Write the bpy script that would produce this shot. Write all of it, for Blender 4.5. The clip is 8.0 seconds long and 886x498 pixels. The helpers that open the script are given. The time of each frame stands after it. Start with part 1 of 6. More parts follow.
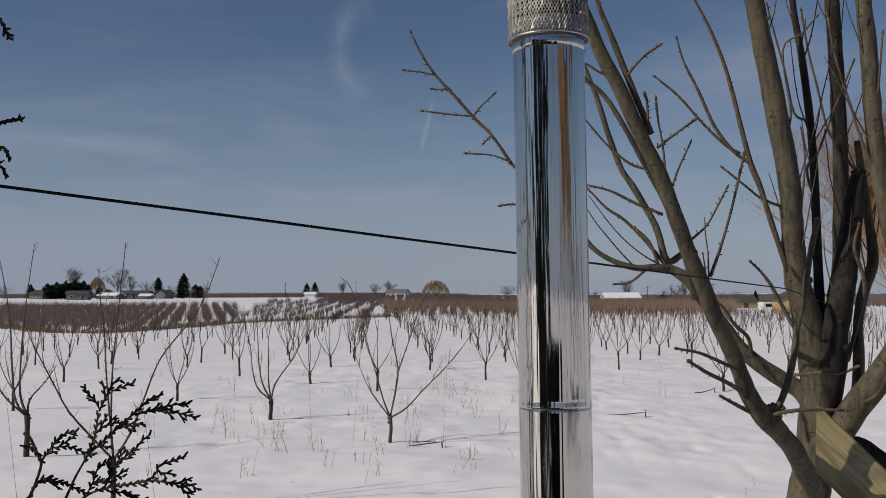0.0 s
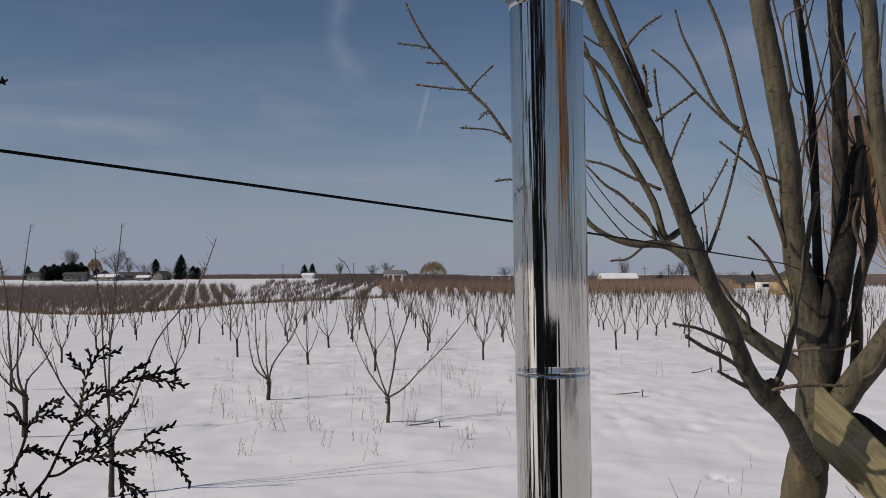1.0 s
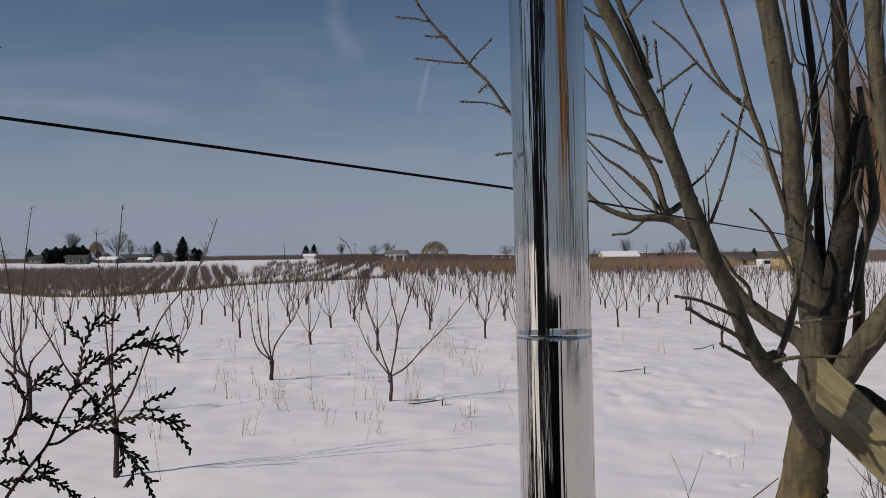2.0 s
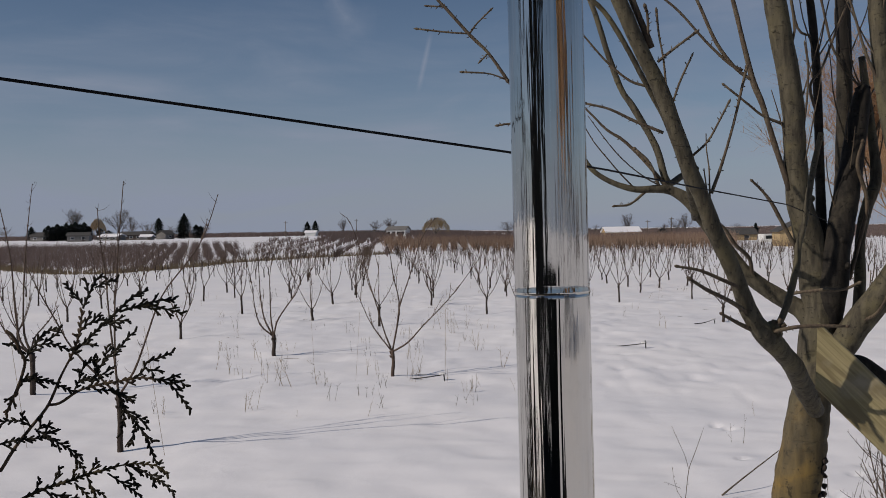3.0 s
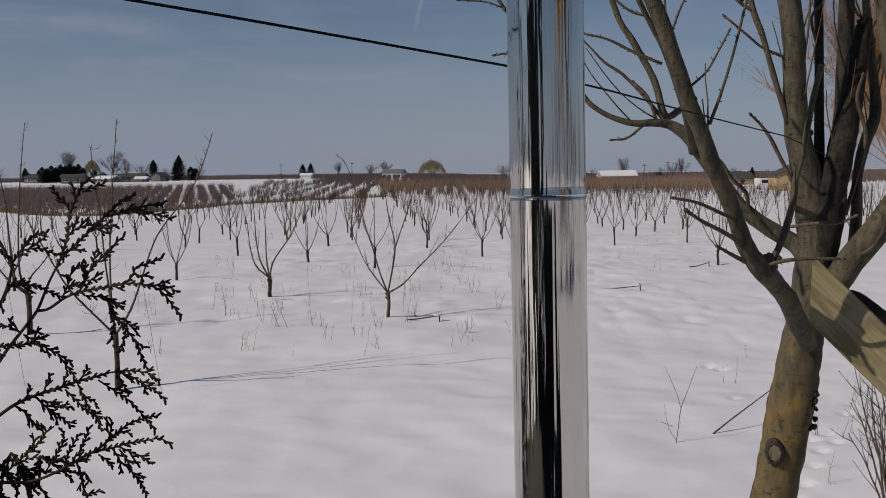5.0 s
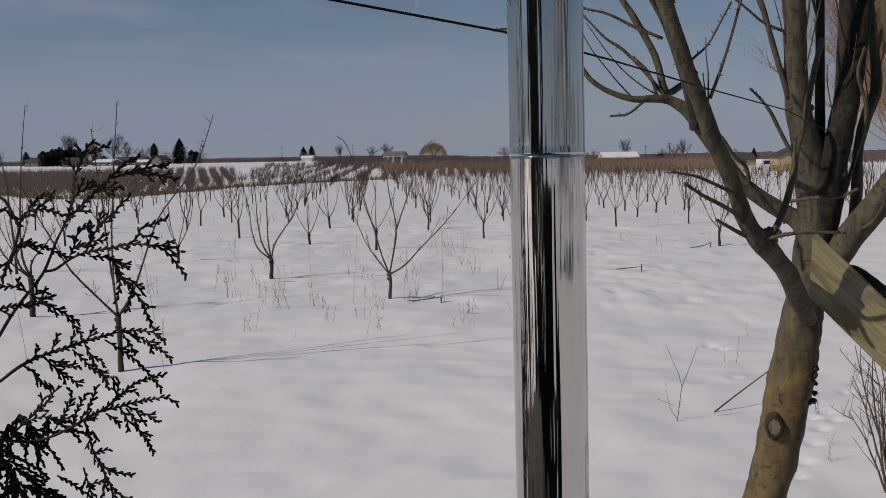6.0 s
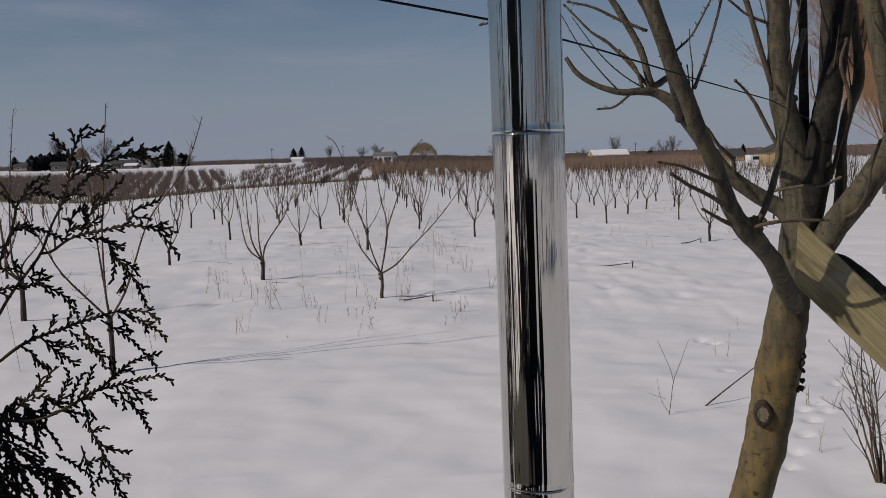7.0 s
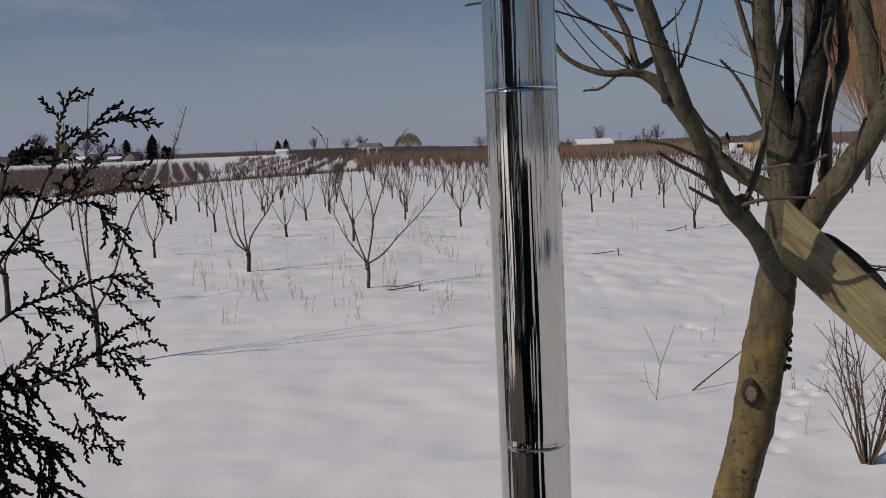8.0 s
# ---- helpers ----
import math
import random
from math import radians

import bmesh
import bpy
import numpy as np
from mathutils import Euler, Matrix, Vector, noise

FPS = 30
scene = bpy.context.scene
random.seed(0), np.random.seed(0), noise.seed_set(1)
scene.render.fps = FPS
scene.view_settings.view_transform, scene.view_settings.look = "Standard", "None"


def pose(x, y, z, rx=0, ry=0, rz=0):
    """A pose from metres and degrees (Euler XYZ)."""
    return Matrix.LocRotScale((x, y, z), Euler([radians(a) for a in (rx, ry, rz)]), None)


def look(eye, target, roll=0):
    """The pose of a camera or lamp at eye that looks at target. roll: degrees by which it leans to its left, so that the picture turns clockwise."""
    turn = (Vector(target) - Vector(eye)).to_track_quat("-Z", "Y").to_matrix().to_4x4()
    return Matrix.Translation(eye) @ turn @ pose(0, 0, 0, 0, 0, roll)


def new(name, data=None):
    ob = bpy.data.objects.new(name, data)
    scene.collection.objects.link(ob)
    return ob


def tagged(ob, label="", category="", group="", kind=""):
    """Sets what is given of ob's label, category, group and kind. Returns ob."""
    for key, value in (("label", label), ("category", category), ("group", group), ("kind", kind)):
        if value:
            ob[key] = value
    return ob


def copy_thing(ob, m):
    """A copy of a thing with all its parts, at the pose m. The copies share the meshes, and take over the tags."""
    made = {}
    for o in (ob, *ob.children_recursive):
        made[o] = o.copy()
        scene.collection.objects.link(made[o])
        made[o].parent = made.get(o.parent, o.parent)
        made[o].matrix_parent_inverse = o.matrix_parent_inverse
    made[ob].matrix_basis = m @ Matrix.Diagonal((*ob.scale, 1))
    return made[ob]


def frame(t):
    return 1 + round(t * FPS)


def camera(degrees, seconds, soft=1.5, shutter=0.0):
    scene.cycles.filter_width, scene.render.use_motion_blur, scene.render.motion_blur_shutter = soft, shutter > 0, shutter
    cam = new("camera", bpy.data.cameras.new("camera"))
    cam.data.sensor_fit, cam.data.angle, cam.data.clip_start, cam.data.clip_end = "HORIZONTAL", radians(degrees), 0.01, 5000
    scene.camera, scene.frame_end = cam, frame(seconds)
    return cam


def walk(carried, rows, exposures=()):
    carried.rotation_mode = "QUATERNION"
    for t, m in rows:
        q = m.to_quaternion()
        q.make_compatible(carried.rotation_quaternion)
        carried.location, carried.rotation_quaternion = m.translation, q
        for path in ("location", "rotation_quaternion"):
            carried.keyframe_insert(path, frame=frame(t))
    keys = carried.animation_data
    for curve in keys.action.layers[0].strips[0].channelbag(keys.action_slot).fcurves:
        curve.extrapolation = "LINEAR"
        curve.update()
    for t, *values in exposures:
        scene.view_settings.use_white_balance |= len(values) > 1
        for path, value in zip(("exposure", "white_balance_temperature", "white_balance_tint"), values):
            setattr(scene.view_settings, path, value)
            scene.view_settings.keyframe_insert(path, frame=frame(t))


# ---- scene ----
cam = camera(50.0, 8.0, soft=0.9)
PATH = [
    (0, (0.072, -0.122, 4.183), (-0.045, 1.873, 4.277), -0.2),
    (0.5, (0.071, -0.103, 4.174), (-0.042, 1.892, 4.248), -0.2),
    (1, (0.074, -0.086, 4.161), (-0.038, 1.911, 4.215), -0.3),
    (1.5, (0.074, -0.073, 4.149), (-0.038, 1.923, 4.182), -0.6),
    (3, (0.079, -0.072, 4.118), (-0.04, 1.924, 4.079), -1.0),
    (3.5, (0.076, -0.047, 4.101), (-0.042, 1.948, 4.031), -0.9),
    (4, (0.078, -0.032, 4.087), (-0.037, 1.962, 3.982), -0.7),
    (4.5, (0.079, -0.04, 4.077), (-0.032, 1.953, 3.944), -0.7),
    (6, (0.081, -0.072, 4.038), (-0.034, 1.915, 3.843), -1.0),
    (6.5, (0.079, -0.083, 4.021), (-0.03, 1.904, 3.82), -1.2),
    (7, (0.09, -0.113, 4.011), (-0.007, 1.875, 3.815), -1.7),
    (7.5, (0.08, -0.119, 3.99), (-0.002, 1.87, 3.793), -2.1),
    (8, (0.078, -0.116, 3.97), (0.01, 1.871, 3.754), -2.2),
]
WISP = {"trail": (-0.0677, 0.2103, -0.0836, 0.1440), "hook": (-0.1361, 0.2615)}      # thin trails in the sky
walk(cam, [(t, look(eye, aim, roll)) for t, eye, aim, roll in PATH], exposures=[(0.0, 0.09, 6850.0, 12.0), (3.5, -0.04, 6850.0, 12.0), (8.0, -0.17, 6850.0, 12.0)])

# ---- world and sun ----
SUN_AZ, SUN_EL = radians(207.0), radians(36.0)      # the sun stands behind and to the side of the walk
sun_dir = Vector((math.cos(SUN_AZ) * math.cos(SUN_EL), math.sin(SUN_AZ) * math.cos(SUN_EL), math.sin(SUN_EL)))
sun_data = bpy.data.lights.new("sun", "SUN")
sun_data.energy, sun_data.angle, sun_data.color = 2.98, radians(0.53), (1.0, 0.93, 0.85)
sun = new("sun", sun_data)
sun.matrix_world = look(Vector((0, 0, 60)) + sun_dir, (0, 0, 60))


class Nodes:
    """Short hand for shader nodes."""

    def __init__(self, tree):
        self.tree = tree

    def add(self, kind, ins=()):
        node = self.tree.nodes.new(kind)
        if kind == "ShaderNodeMix":
            node.data_type = "RGBA"
        for key, value in dict(ins).items():
            if isinstance(value, bpy.types.NodeSocket):
                self.tree.links.new(value, node.inputs[key])
            else:
                node.inputs[key].default_value = value
        return node

    def math(self, op, a, b=0.0, clamp=False):
        node = self.add("ShaderNodeMath", {0: a, 1: b})
        node.operation, node.use_clamp = op, clamp
        return node.outputs[0]

    def ramp(self, value, *stops):
        node = self.add("ShaderNodeValToRGB", {"Fac": value})
        while len(node.color_ramp.elements) < len(stops):
            node.color_ramp.elements.new(0.5)
        for el, (place, colour) in zip(node.color_ramp.elements, stops):
            el.position = place
            el.color = (*colour, 1) if isinstance(colour, tuple) else (colour, colour, colour, 1)
        return node.outputs[0]

    def mix(self, fac, a, b, blend="MIX"):
        node = self.add("ShaderNodeMix")
        node.blend_type = blend
        for key, value in ((0, fac), (6, a), (7, b)):
            if isinstance(value, bpy.types.NodeSocket):
                self.tree.links.new(value, node.inputs[key])
            else:
                node.inputs[key].default_value = value if key == 0 else (*value, 1)
        return node.outputs[2]

    def noise(self, coords, scale, detail=4.0, rough=0.55, warp=0.0):
        return self.add("ShaderNodeTexNoise", {"Vector": coords, "Scale": scale, "Detail": detail, "Roughness": rough, "Distortion": warp}).outputs[0]

    def stretch(self, coords, x, y, z):
        return self.add("ShaderNodeMapping", {"Vector": coords, "Scale": (x, y, z)}).outputs[0]


world = bpy.data.worlds.new("world")
scene.world = world
world.use_nodes = True
wn = Nodes(world.node_tree)
world.node_tree.nodes.clear()
sky = wn.add("ShaderNodeTexSky")
sky.sky_type, sky.sun_disc = "NISHITA", False
sky.sun_elevation, sky.sun_rotation = SUN_EL, radians(90) - SUN_AZ
sky.altitude, sky.air_density, sky.dust_density, sky.ozone_density = 300.0, 0.9, 0.2, 4.0
way = wn.add("ShaderNodeTexCoord").outputs["Generated"]
sep = wn.add("ShaderNodeSeparateXYZ", {0: way})
ahead = wn.math("MAXIMUM", sep.outputs["Y"], 0.02)
su, sv = wn.math("DIVIDE", sep.outputs["X"], ahead), wn.math("DIVIDE", sep.outputs["Z"], ahead)
# high thin cloud: long veils, stronger towards the horizon
veil = wn.noise(wn.stretch(way, 1.2, 1.2, 7.0), 2.2, 7.0, 0.55, 0.6)
veil2 = wn.noise(wn.stretch(way, 3.0, 3.0, 14.0), 1.7, 6.0, 0.6, 1.2)
veil_fac = wn.math("MULTIPLY", wn.ramp(veil, (0.40, 0.0), (0.70, 1.0)), wn.ramp(veil2, (0.32, 0.15), (0.66, 1.0)))
low = wn.ramp(sep.outputs["Z"], (0.0, 0.30), (0.10, 0.70), (0.25, 0.30), (0.5, 0.10))
haze = wn.ramp(sep.outputs["Z"], (0.0, 0.88), (0.05, 0.66), (0.13, 0.22), (0.26, 0.0))
veil_fac = wn.math("ADD", wn.math("MULTIPLY", veil_fac, low), haze, True)


def streak(u0, v0, u1, v1, width, strength):
    """A soft straight trail in the sky between two directions (x/y, z/y)."""
    dx, dy = u1 - u0, v1 - v0
    length = math.hypot(dx, dy)
    dx, dy = dx / length, dy / length
    along = wn.math("ADD", wn.math("MULTIPLY", wn.math("SUBTRACT", su, u0), dx), wn.math("MULTIPLY", wn.math("SUBTRACT", sv, v0), dy))
    side = wn.math("ADD", wn.math("MULTIPLY", wn.math("SUBTRACT", su, u0), -dy), wn.math("MULTIPLY", wn.math("SUBTRACT", sv, v0), dx))
    across = wn.math("SUBTRACT", 1.0, wn.math("DIVIDE", wn.math("ABSOLUTE", side), width), True)
    ends = wn.math("MULTIPLY", wn.math("MULTIPLY", along, 1 / (0.25 * length), True),
                   wn.math("MULTIPLY", wn.math("SUBTRACT", length, along), 1 / (0.25 * length), True))
    return wn.math("MULTIPLY", wn.math("MULTIPLY", across, ends), strength)


def hook(u0, v0, radius, width, strength):
    """A soft hooked wisp: the left half of a ring, frayed by noise."""
    fray = wn.math("MULTIPLY", wn.math("SUBTRACT", wn.noise(wn.stretch(way, 1, 1, 1), 26.0, 5.0), 0.5), 0.028)
    du, dv = wn.math("SUBTRACT", su, u0), wn.math("MULTIPLY", wn.math("SUBTRACT", sv, v0), 0.80)
    far = wn.math("ADD", wn.math("SQRT", wn.math("ADD", wn.math("MULTIPLY", du, du), wn.math("MULTIPLY", dv, dv))), fray)
    ring = wn.math("SUBTRACT", 1.0, wn.math("DIVIDE", wn.math("ABSOLUTE", wn.math("SUBTRACT", far, radius)), width), True)
    left = wn.math("MULTIPLY", wn.math("SUBTRACT", 0.012, du), 28.0, True)
    grain = wn.ramp(wn.noise(wn.stretch(way, 1, 1, 1), 45.0, 4.0), (0.3, 0.35), (0.7, 1.0))
    return wn.math("MULTIPLY", wn.math("MULTIPLY", wn.math("MULTIPLY", ring, left), grain), strength)


trail = wn.math("ADD", streak(WISP["trail"][0], WISP["trail"][1], WISP["trail"][2], WISP["trail"][3], 0.0035, 0.40),
                hook(WISP["hook"][0], WISP["hook"][1], 0.036, 0.017, 0.34))
puff = wn.math("MULTIPLY", wn.math("ADD", streak(0.1180, 0.1834, 0.3641, 0.2806, 0.060, 0.42), streak(-0.5810, 0.1798, -0.3043, 0.1497, 0.018, 0.40)), wn.ramp(wn.noise(wn.stretch(way, 1, 1, 2.5), 9.0, 6.0, 0.55, 0.5), (0.30, 0.2), (0.65, 1.0)))
cloud_fac = wn.math("ADD", wn.math("ADD", veil_fac, puff), trail, True)
cloudy = wn.mix(cloud_fac, (0, 0, 0), (4.55, 5.4, 7.2))
clear = wn.mix(cloud_fac, sky.outputs[0], (0, 0, 0))
both = wn.mix(1.0, clear, cloudy, "ADD")
back = wn.add("ShaderNodeBackground", {"Color": both, "Strength": 0.052})
wn.add("ShaderNodeOutputWorld", {0: back.outputs[0]})


# ---- materials ----
def material(name, build, rough=0.7, metal=0.0, spec=0.3):
    m = bpy.data.materials.new(name)
    m.use_nodes = True
    n = Nodes(m.node_tree)
    shader = m.node_tree.nodes["Principled BSDF"]
    shader.inputs["Roughness"].default_value, shader.inputs["Metallic"].default_value = rough, metal
    shader.inputs["Specular IOR Level"].default_value = spec
    place = n.add("ShaderNodeTexCoord").outputs["Object"]
    colour, height, strength, gloss = build(n, place)
    m.node_tree.links.new(colour, shader.inputs["Base Color"])
    if height is not None:
        bump = n.add("ShaderNodeBump", {"Height": height, "Strength": strength[0], "Distance": strength[1]})
        m.node_tree.links.new(bump.outputs[0], shader.inputs["Normal"])
    if gloss is not None:
        m.node_tree.links.new(gloss, shader.inputs["Roughness"])
    return m


def snow_look(n, p):
    drift = n.noise(n.stretch(p, 1.0, 1.0, 1.0), 0.55, 5.0, 0.5)
    grain = n.noise(p, 90.0, 3.0)
    colour = n.mix(n.ramp(n.noise(p, 0.18, 5.0), (0.35, 0.0), (0.7, 1.0)), (0.80, 0.80, 0.83), (0.87, 0.86, 0.87))
    colour = n.mix(n.ramp(n.noise(p, 3.0, 6.0), (0.62, 0.0), (0.78, 0.25)), colour, (0.72, 0.70, 0.69))
    dents = n.ramp(n.noise(p, 0.9, 1.0, 0.4), (0.50, 0.0), (0.85, 0.45))
    height = n.math("SUBTRACT", n.math("ADD", drift, n.math("MULTIPLY", grain, 0.03)), dents)
    return colour, height, (0.38, 0.10), None


def bark_look(dark, light, lichen, scale=1.0):
    def build(n, p):
        long = n.noise(n.stretch(p, 1, 1, 0.22), 38.0 * scale, 6.0, 0.6)
        blotch = n.noise(p, 6.0 * scale, 5.0, 0.6, 0.4)
        colour = n.mix(n.ramp(long, (0.35, 0.0), (0.65, 1.0)), dark, light)
        colour = n.mix(n.ramp(blotch, (0.50, 0.0), (0.66, 0.75)), colour, lichen)
        colour = n.mix(n.ramp(n.noise(p, 55.0 * scale, 3.0), (0.62, 0.0), (0.70, 0.8)), colour, tuple(c * 0.35 for c in dark))
        marks = n.ramp(n.noise(n.stretch(p, 1, 1, 3.2), 24.0 * scale, 4.0, 0.6), (0.60, 0.0), (0.68, 1.0))
        colour = n.mix(n.math("MULTIPLY", marks, 0.45), colour, tuple(c * 0.5 for c in dark))
        return colour, n.math("SUBTRACT", n.math("ADD", long, n.math("MULTIPLY", blotch, 0.5)), n.math("MULTIPLY", marks, 0.4)), (0.85, 0.007 / scale), None
    return build


def plain_look(a, b, scale=8.0, bump=0.2, depth=0.004):
    def build(n, p):
        fac = n.ramp(n.noise(p, scale, 6.0, 0.6), (0.3, 0.0), (0.7, 1.0))
        fine = n.noise(p, scale * 7, 4.0)
        return n.mix(n.math("MULTIPLY", fine, 0.35), n.mix(fac, a, b), tuple(c * 0.7 for c in a)), fine, (bump, depth), None
    return build


def varied_look(a, b, c):
    """Colours that change from piece to piece of one mesh."""
    def build(n, p):
        pick = n.add("ShaderNodeNewGeometry").outputs["Random Per Island"]
        base = n.ramp(pick, (0.0, a), (0.5, b), (1.0, c))
        return n.mix(n.math("MULTIPLY", n.noise(p, 4.0, 3.0), 0.5), base, tuple(v * 0.5 for v in a)), None, (0, 0), None
    return build


def board_look(n, p):
    grain = n.noise(n.stretch(p, 0.7, 22.0, 22.0), 3.2, 7.0, 0.6, 0.5)
    rings = n.add("ShaderNodeTexWave", {"Vector": n.stretch(p, 0.35, 9.0, 9.0), "Scale": 1.6, "Distortion": 7.0, "Detail": 3.0}).outputs["Fac"]
    colour = n.mix(n.ramp(grain, (0.3, 0.0), (0.7, 1.0)), (0.165, 0.140, 0.070), (0.315, 0.270, 0.150))
    colour = n.mix(n.ramp(rings, (0.58, 0.0), (0.9, 0.7)), colour, (0.12, 0.095, 0.05))
    colour = n.mix(n.ramp(n.noise(p, 5.0, 5.0), (0.55, 0.0), (0.75, 0.5)), colour, (0.33, 0.31, 0.25))
    return colour, n.math("ADD", grain, rings), (0.25, 0.003), None


def steel_look(n, p):
    draw = n.noise(n.stretch(p, 1, 1, 0.012), 260.0, 3.0, 0.5)
    wave = n.noise(n.stretch(p, 1, 1, 0.02), 85.0, 2.0, 0.5)
    smut = n.ramp(n.noise(n.stretch(p, 1, 1, 0.5), 30.0, 6.0, 0.7), (0.52, 0.0), (0.78, 0.5))
    colour = n.mix(smut, (0.58, 0.565, 0.535), (0.42, 0.405, 0.38))
    # dried drip marks under the upper joint
    z = n.add("ShaderNodeSeparateXYZ", {0: p}).outputs["Z"]
    fall = n.math("MULTIPLY", n.math("SUBTRACT", z, 3.955), 12.5, True)
    under = n.math("LESS_THAN", z, 4.036)
    drips = n.ramp(n.noise(n.stretch(p, 1, 1, 0.12), 70.0, 4.0), (0.47, 0.0), (0.60, 1.0))
    drip_fac = n.math("MULTIPLY", n.math("MULTIPLY", fall, under), n.math("MULTIPLY", drips, 0.8))
    colour = n.mix(drip_fac, colour, (0.16, 0.155, 0.14))
    height = n.math("ADD", n.math("MULTIPLY", wave, 1.0), n.math("MULTIPLY", draw, 0.05))
    return colour, height, (1.0, 0.0030), n.math("ADD", n.ramp(draw, (0.3, 0.03), (0.75, 0.09)), n.math("MULTIPLY", drip_fac, 0.4))


SNOW = material("snow", snow_look, 0.55, spec=0.25)
STEEL = material("drawn_steel", steel_look, 0.08, 1.0)
WIRE = material("steel_wire", plain_look((0.42, 0.40, 0.36), (0.62, 0.60, 0.56), 60.0), 0.35, 1.0)
CABLE = material("black_rubber", plain_look((0.008, 0.008, 0.009), (0.015, 0.015, 0.016), 40.0), 0.75, spec=0.15)
BARK = material("smooth_bark", bark_look((0.042, 0.036, 0.025), (0.104, 0.091, 0.061), (0.118, 0.102, 0.056)), 0.8)
def trunk_look(n, p):
    low = bark_look((0.070, 0.054, 0.030), (0.165, 0.120, 0.050), (0.27, 0.165, 0.032), 0.45)(n, p)
    high = bark_look((0.042, 0.036, 0.025), (0.104, 0.091, 0.061), (0.118, 0.102, 0.056))(n, p)
    z = n.add("ShaderNodeSeparateXYZ", {0: p}).outputs["Z"]
    patchy = n.math("ADD", z, n.math("MULTIPLY", n.noise(p, 7.0, 4.0), 0.5))
    return n.mix(n.ramp(n.math("MULTIPLY", n.math("SUBTRACT", patchy, 3.05), 2.0, True), (0.0, 0.0), (1.0, 1.0)), low[0], high[0]), low[1], (0.6, 0.009), None


BARK_TRUNK = material("trunk_bark", trunk_look, 0.8)
# near-black copy of the smooth bark, with the shade on some limbs in its colour
BARK_SHADED = material("shaded_bark", bark_look((0.008, 0.007, 0.006), (0.028, 0.024, 0.019), (0.055, 0.047, 0.033)), 0.9)
TWIG = material("twig_bark", bark_look((0.060, 0.045, 0.032), (0.125, 0.095, 0.065), (0.14, 0.115, 0.075), 2.0), 0.8)
CUT = material("cut_wood", bark_look((0.095, 0.075, 0.048), (0.19, 0.155, 0.10), (0.16, 0.14, 0.10), 1.5), 0.9)
BOARD = material("weathered_board", board_look, 0.75)
PEACH = material("orchard_bark", bark_look((0.046, 0.031, 0.025), (0.115, 0.080, 0.060), (0.135, 0.10, 0.075), 1.6), 0.85)
PEACH_TRUNK = material("orchard_trunk_bark", bark_look((0.022, 0.017, 0.015), (0.062, 0.046, 0.038), (0.08, 0.06, 0.048), 1.4), 0.9)
SHOOT = material("orchard_shoot", bark_look((0.095, 0.062, 0.045), (0.19, 0.13, 0.088), (0.17, 0.125, 0.085), 2.0), 0.75)
CEDAR = material("cedar_foliage", plain_look((0.010, 0.009, 0.006), (0.026, 0.022, 0.012), 45.0), 0.8)
CEDAR_DRY = material("cedar_foliage_yellowed", plain_look((0.022, 0.018, 0.008), (0.062, 0.046, 0.018), 40.0), 0.8)
CEDAR_WOOD = material("cedar_wood", bark_look((0.05, 0.032, 0.02), (0.11, 0.075, 0.045), (0.10, 0.075, 0.05), 2.0), 0.9)
STRAW = material("dry_stalk", plain_look((0.19, 0.14, 0.085), (0.33, 0.26, 0.16), 30.0), 0.85)
FAR_BROWN = material("far_orchard_shoots", varied_look((0.30, 0.185, 0.12), (0.43, 0.29, 0.195), (0.58, 0.44, 0.32)), 0.9)
FAR_PURPLE = material("far_orchard_dark_shoots", varied_look((0.17, 0.125, 0.11), (0.24, 0.18, 0.155), (0.33, 0.25, 0.215)), 0.9)
EVERGREEN = material("evergreen_needles", varied_look((0.018, 0.026, 0.024), (0.028, 0.040, 0.034), (0.042, 0.055, 0.045)), 0.9)
BARE_TREE = material("far_bare_twigs", varied_look((0.12, 0.10, 0.092), (0.17, 0.145, 0.13), (0.22, 0.19, 0.17)), 0.9)
WILLOW = material("willow_twigs", varied_look((0.38, 0.27, 0.13), (0.50, 0.37, 0.19), (0.58, 0.45, 0.25)), 0.9)
RED_WILLOW = material("red_willow_twigs", varied_look((0.32, 0.17, 0.09), (0.44, 0.27, 0.15), (0.54, 0.37, 0.21)), 0.9)
WHITE_WALL = material("white_siding", plain_look((0.62, 0.63, 0.63), (0.78, 0.78, 0.76), 1.5), 0.7)
GREY_WALL = material("grey_siding", plain_look((0.13, 0.13, 0.125), (0.22, 0.21, 0.20), 1.5), 0.8)
TAN_WALL = material("tan_siding", plain_look((0.36, 0.26, 0.14), (0.48, 0.36, 0.20), 1.5), 0.8)
DARK_WALL = material("dark_siding", plain_look((0.06, 0.05, 0.045), (0.12, 0.10, 0.085), 1.5), 0.8)
ROOF_DARK = material("dark_shingles", plain_look((0.05, 0.05, 0.05), (0.10, 0.095, 0.09), 3.0), 0.9)
GLASS_DARK = material("window_glass", plain_look((0.02, 0.025, 0.03), (0.03, 0.035, 0.04), 2.0, 0.0), 0.05, spec=0.6)
DECK = material("deck_boards", plain_look((0.012, 0.010, 0.008), (0.028, 0.022, 0.017), 6.0), 0.8)
# siding of the unseen walls, its shade put into a near-black colour
HOUSE_DARK = material("shaded_siding", plain_look((0.010, 0.009, 0.008), (0.030, 0.026, 0.020), 3.0), 0.8)
PLASTIC_BLACK = material("black_plastic", plain_look((0.015, 0.015, 0.016), (0.03, 0.03, 0.03), 30.0), 0.5)
PLASTIC_WHITE = material("white_plastic", plain_look((0.6, 0.6, 0.6), (0.75, 0.75, 0.73), 30.0), 0.5)
SOOT = material("soot", plain_look((0.008, 0.008, 0.008), (0.025, 0.022, 0.02), 30.0), 0.9)
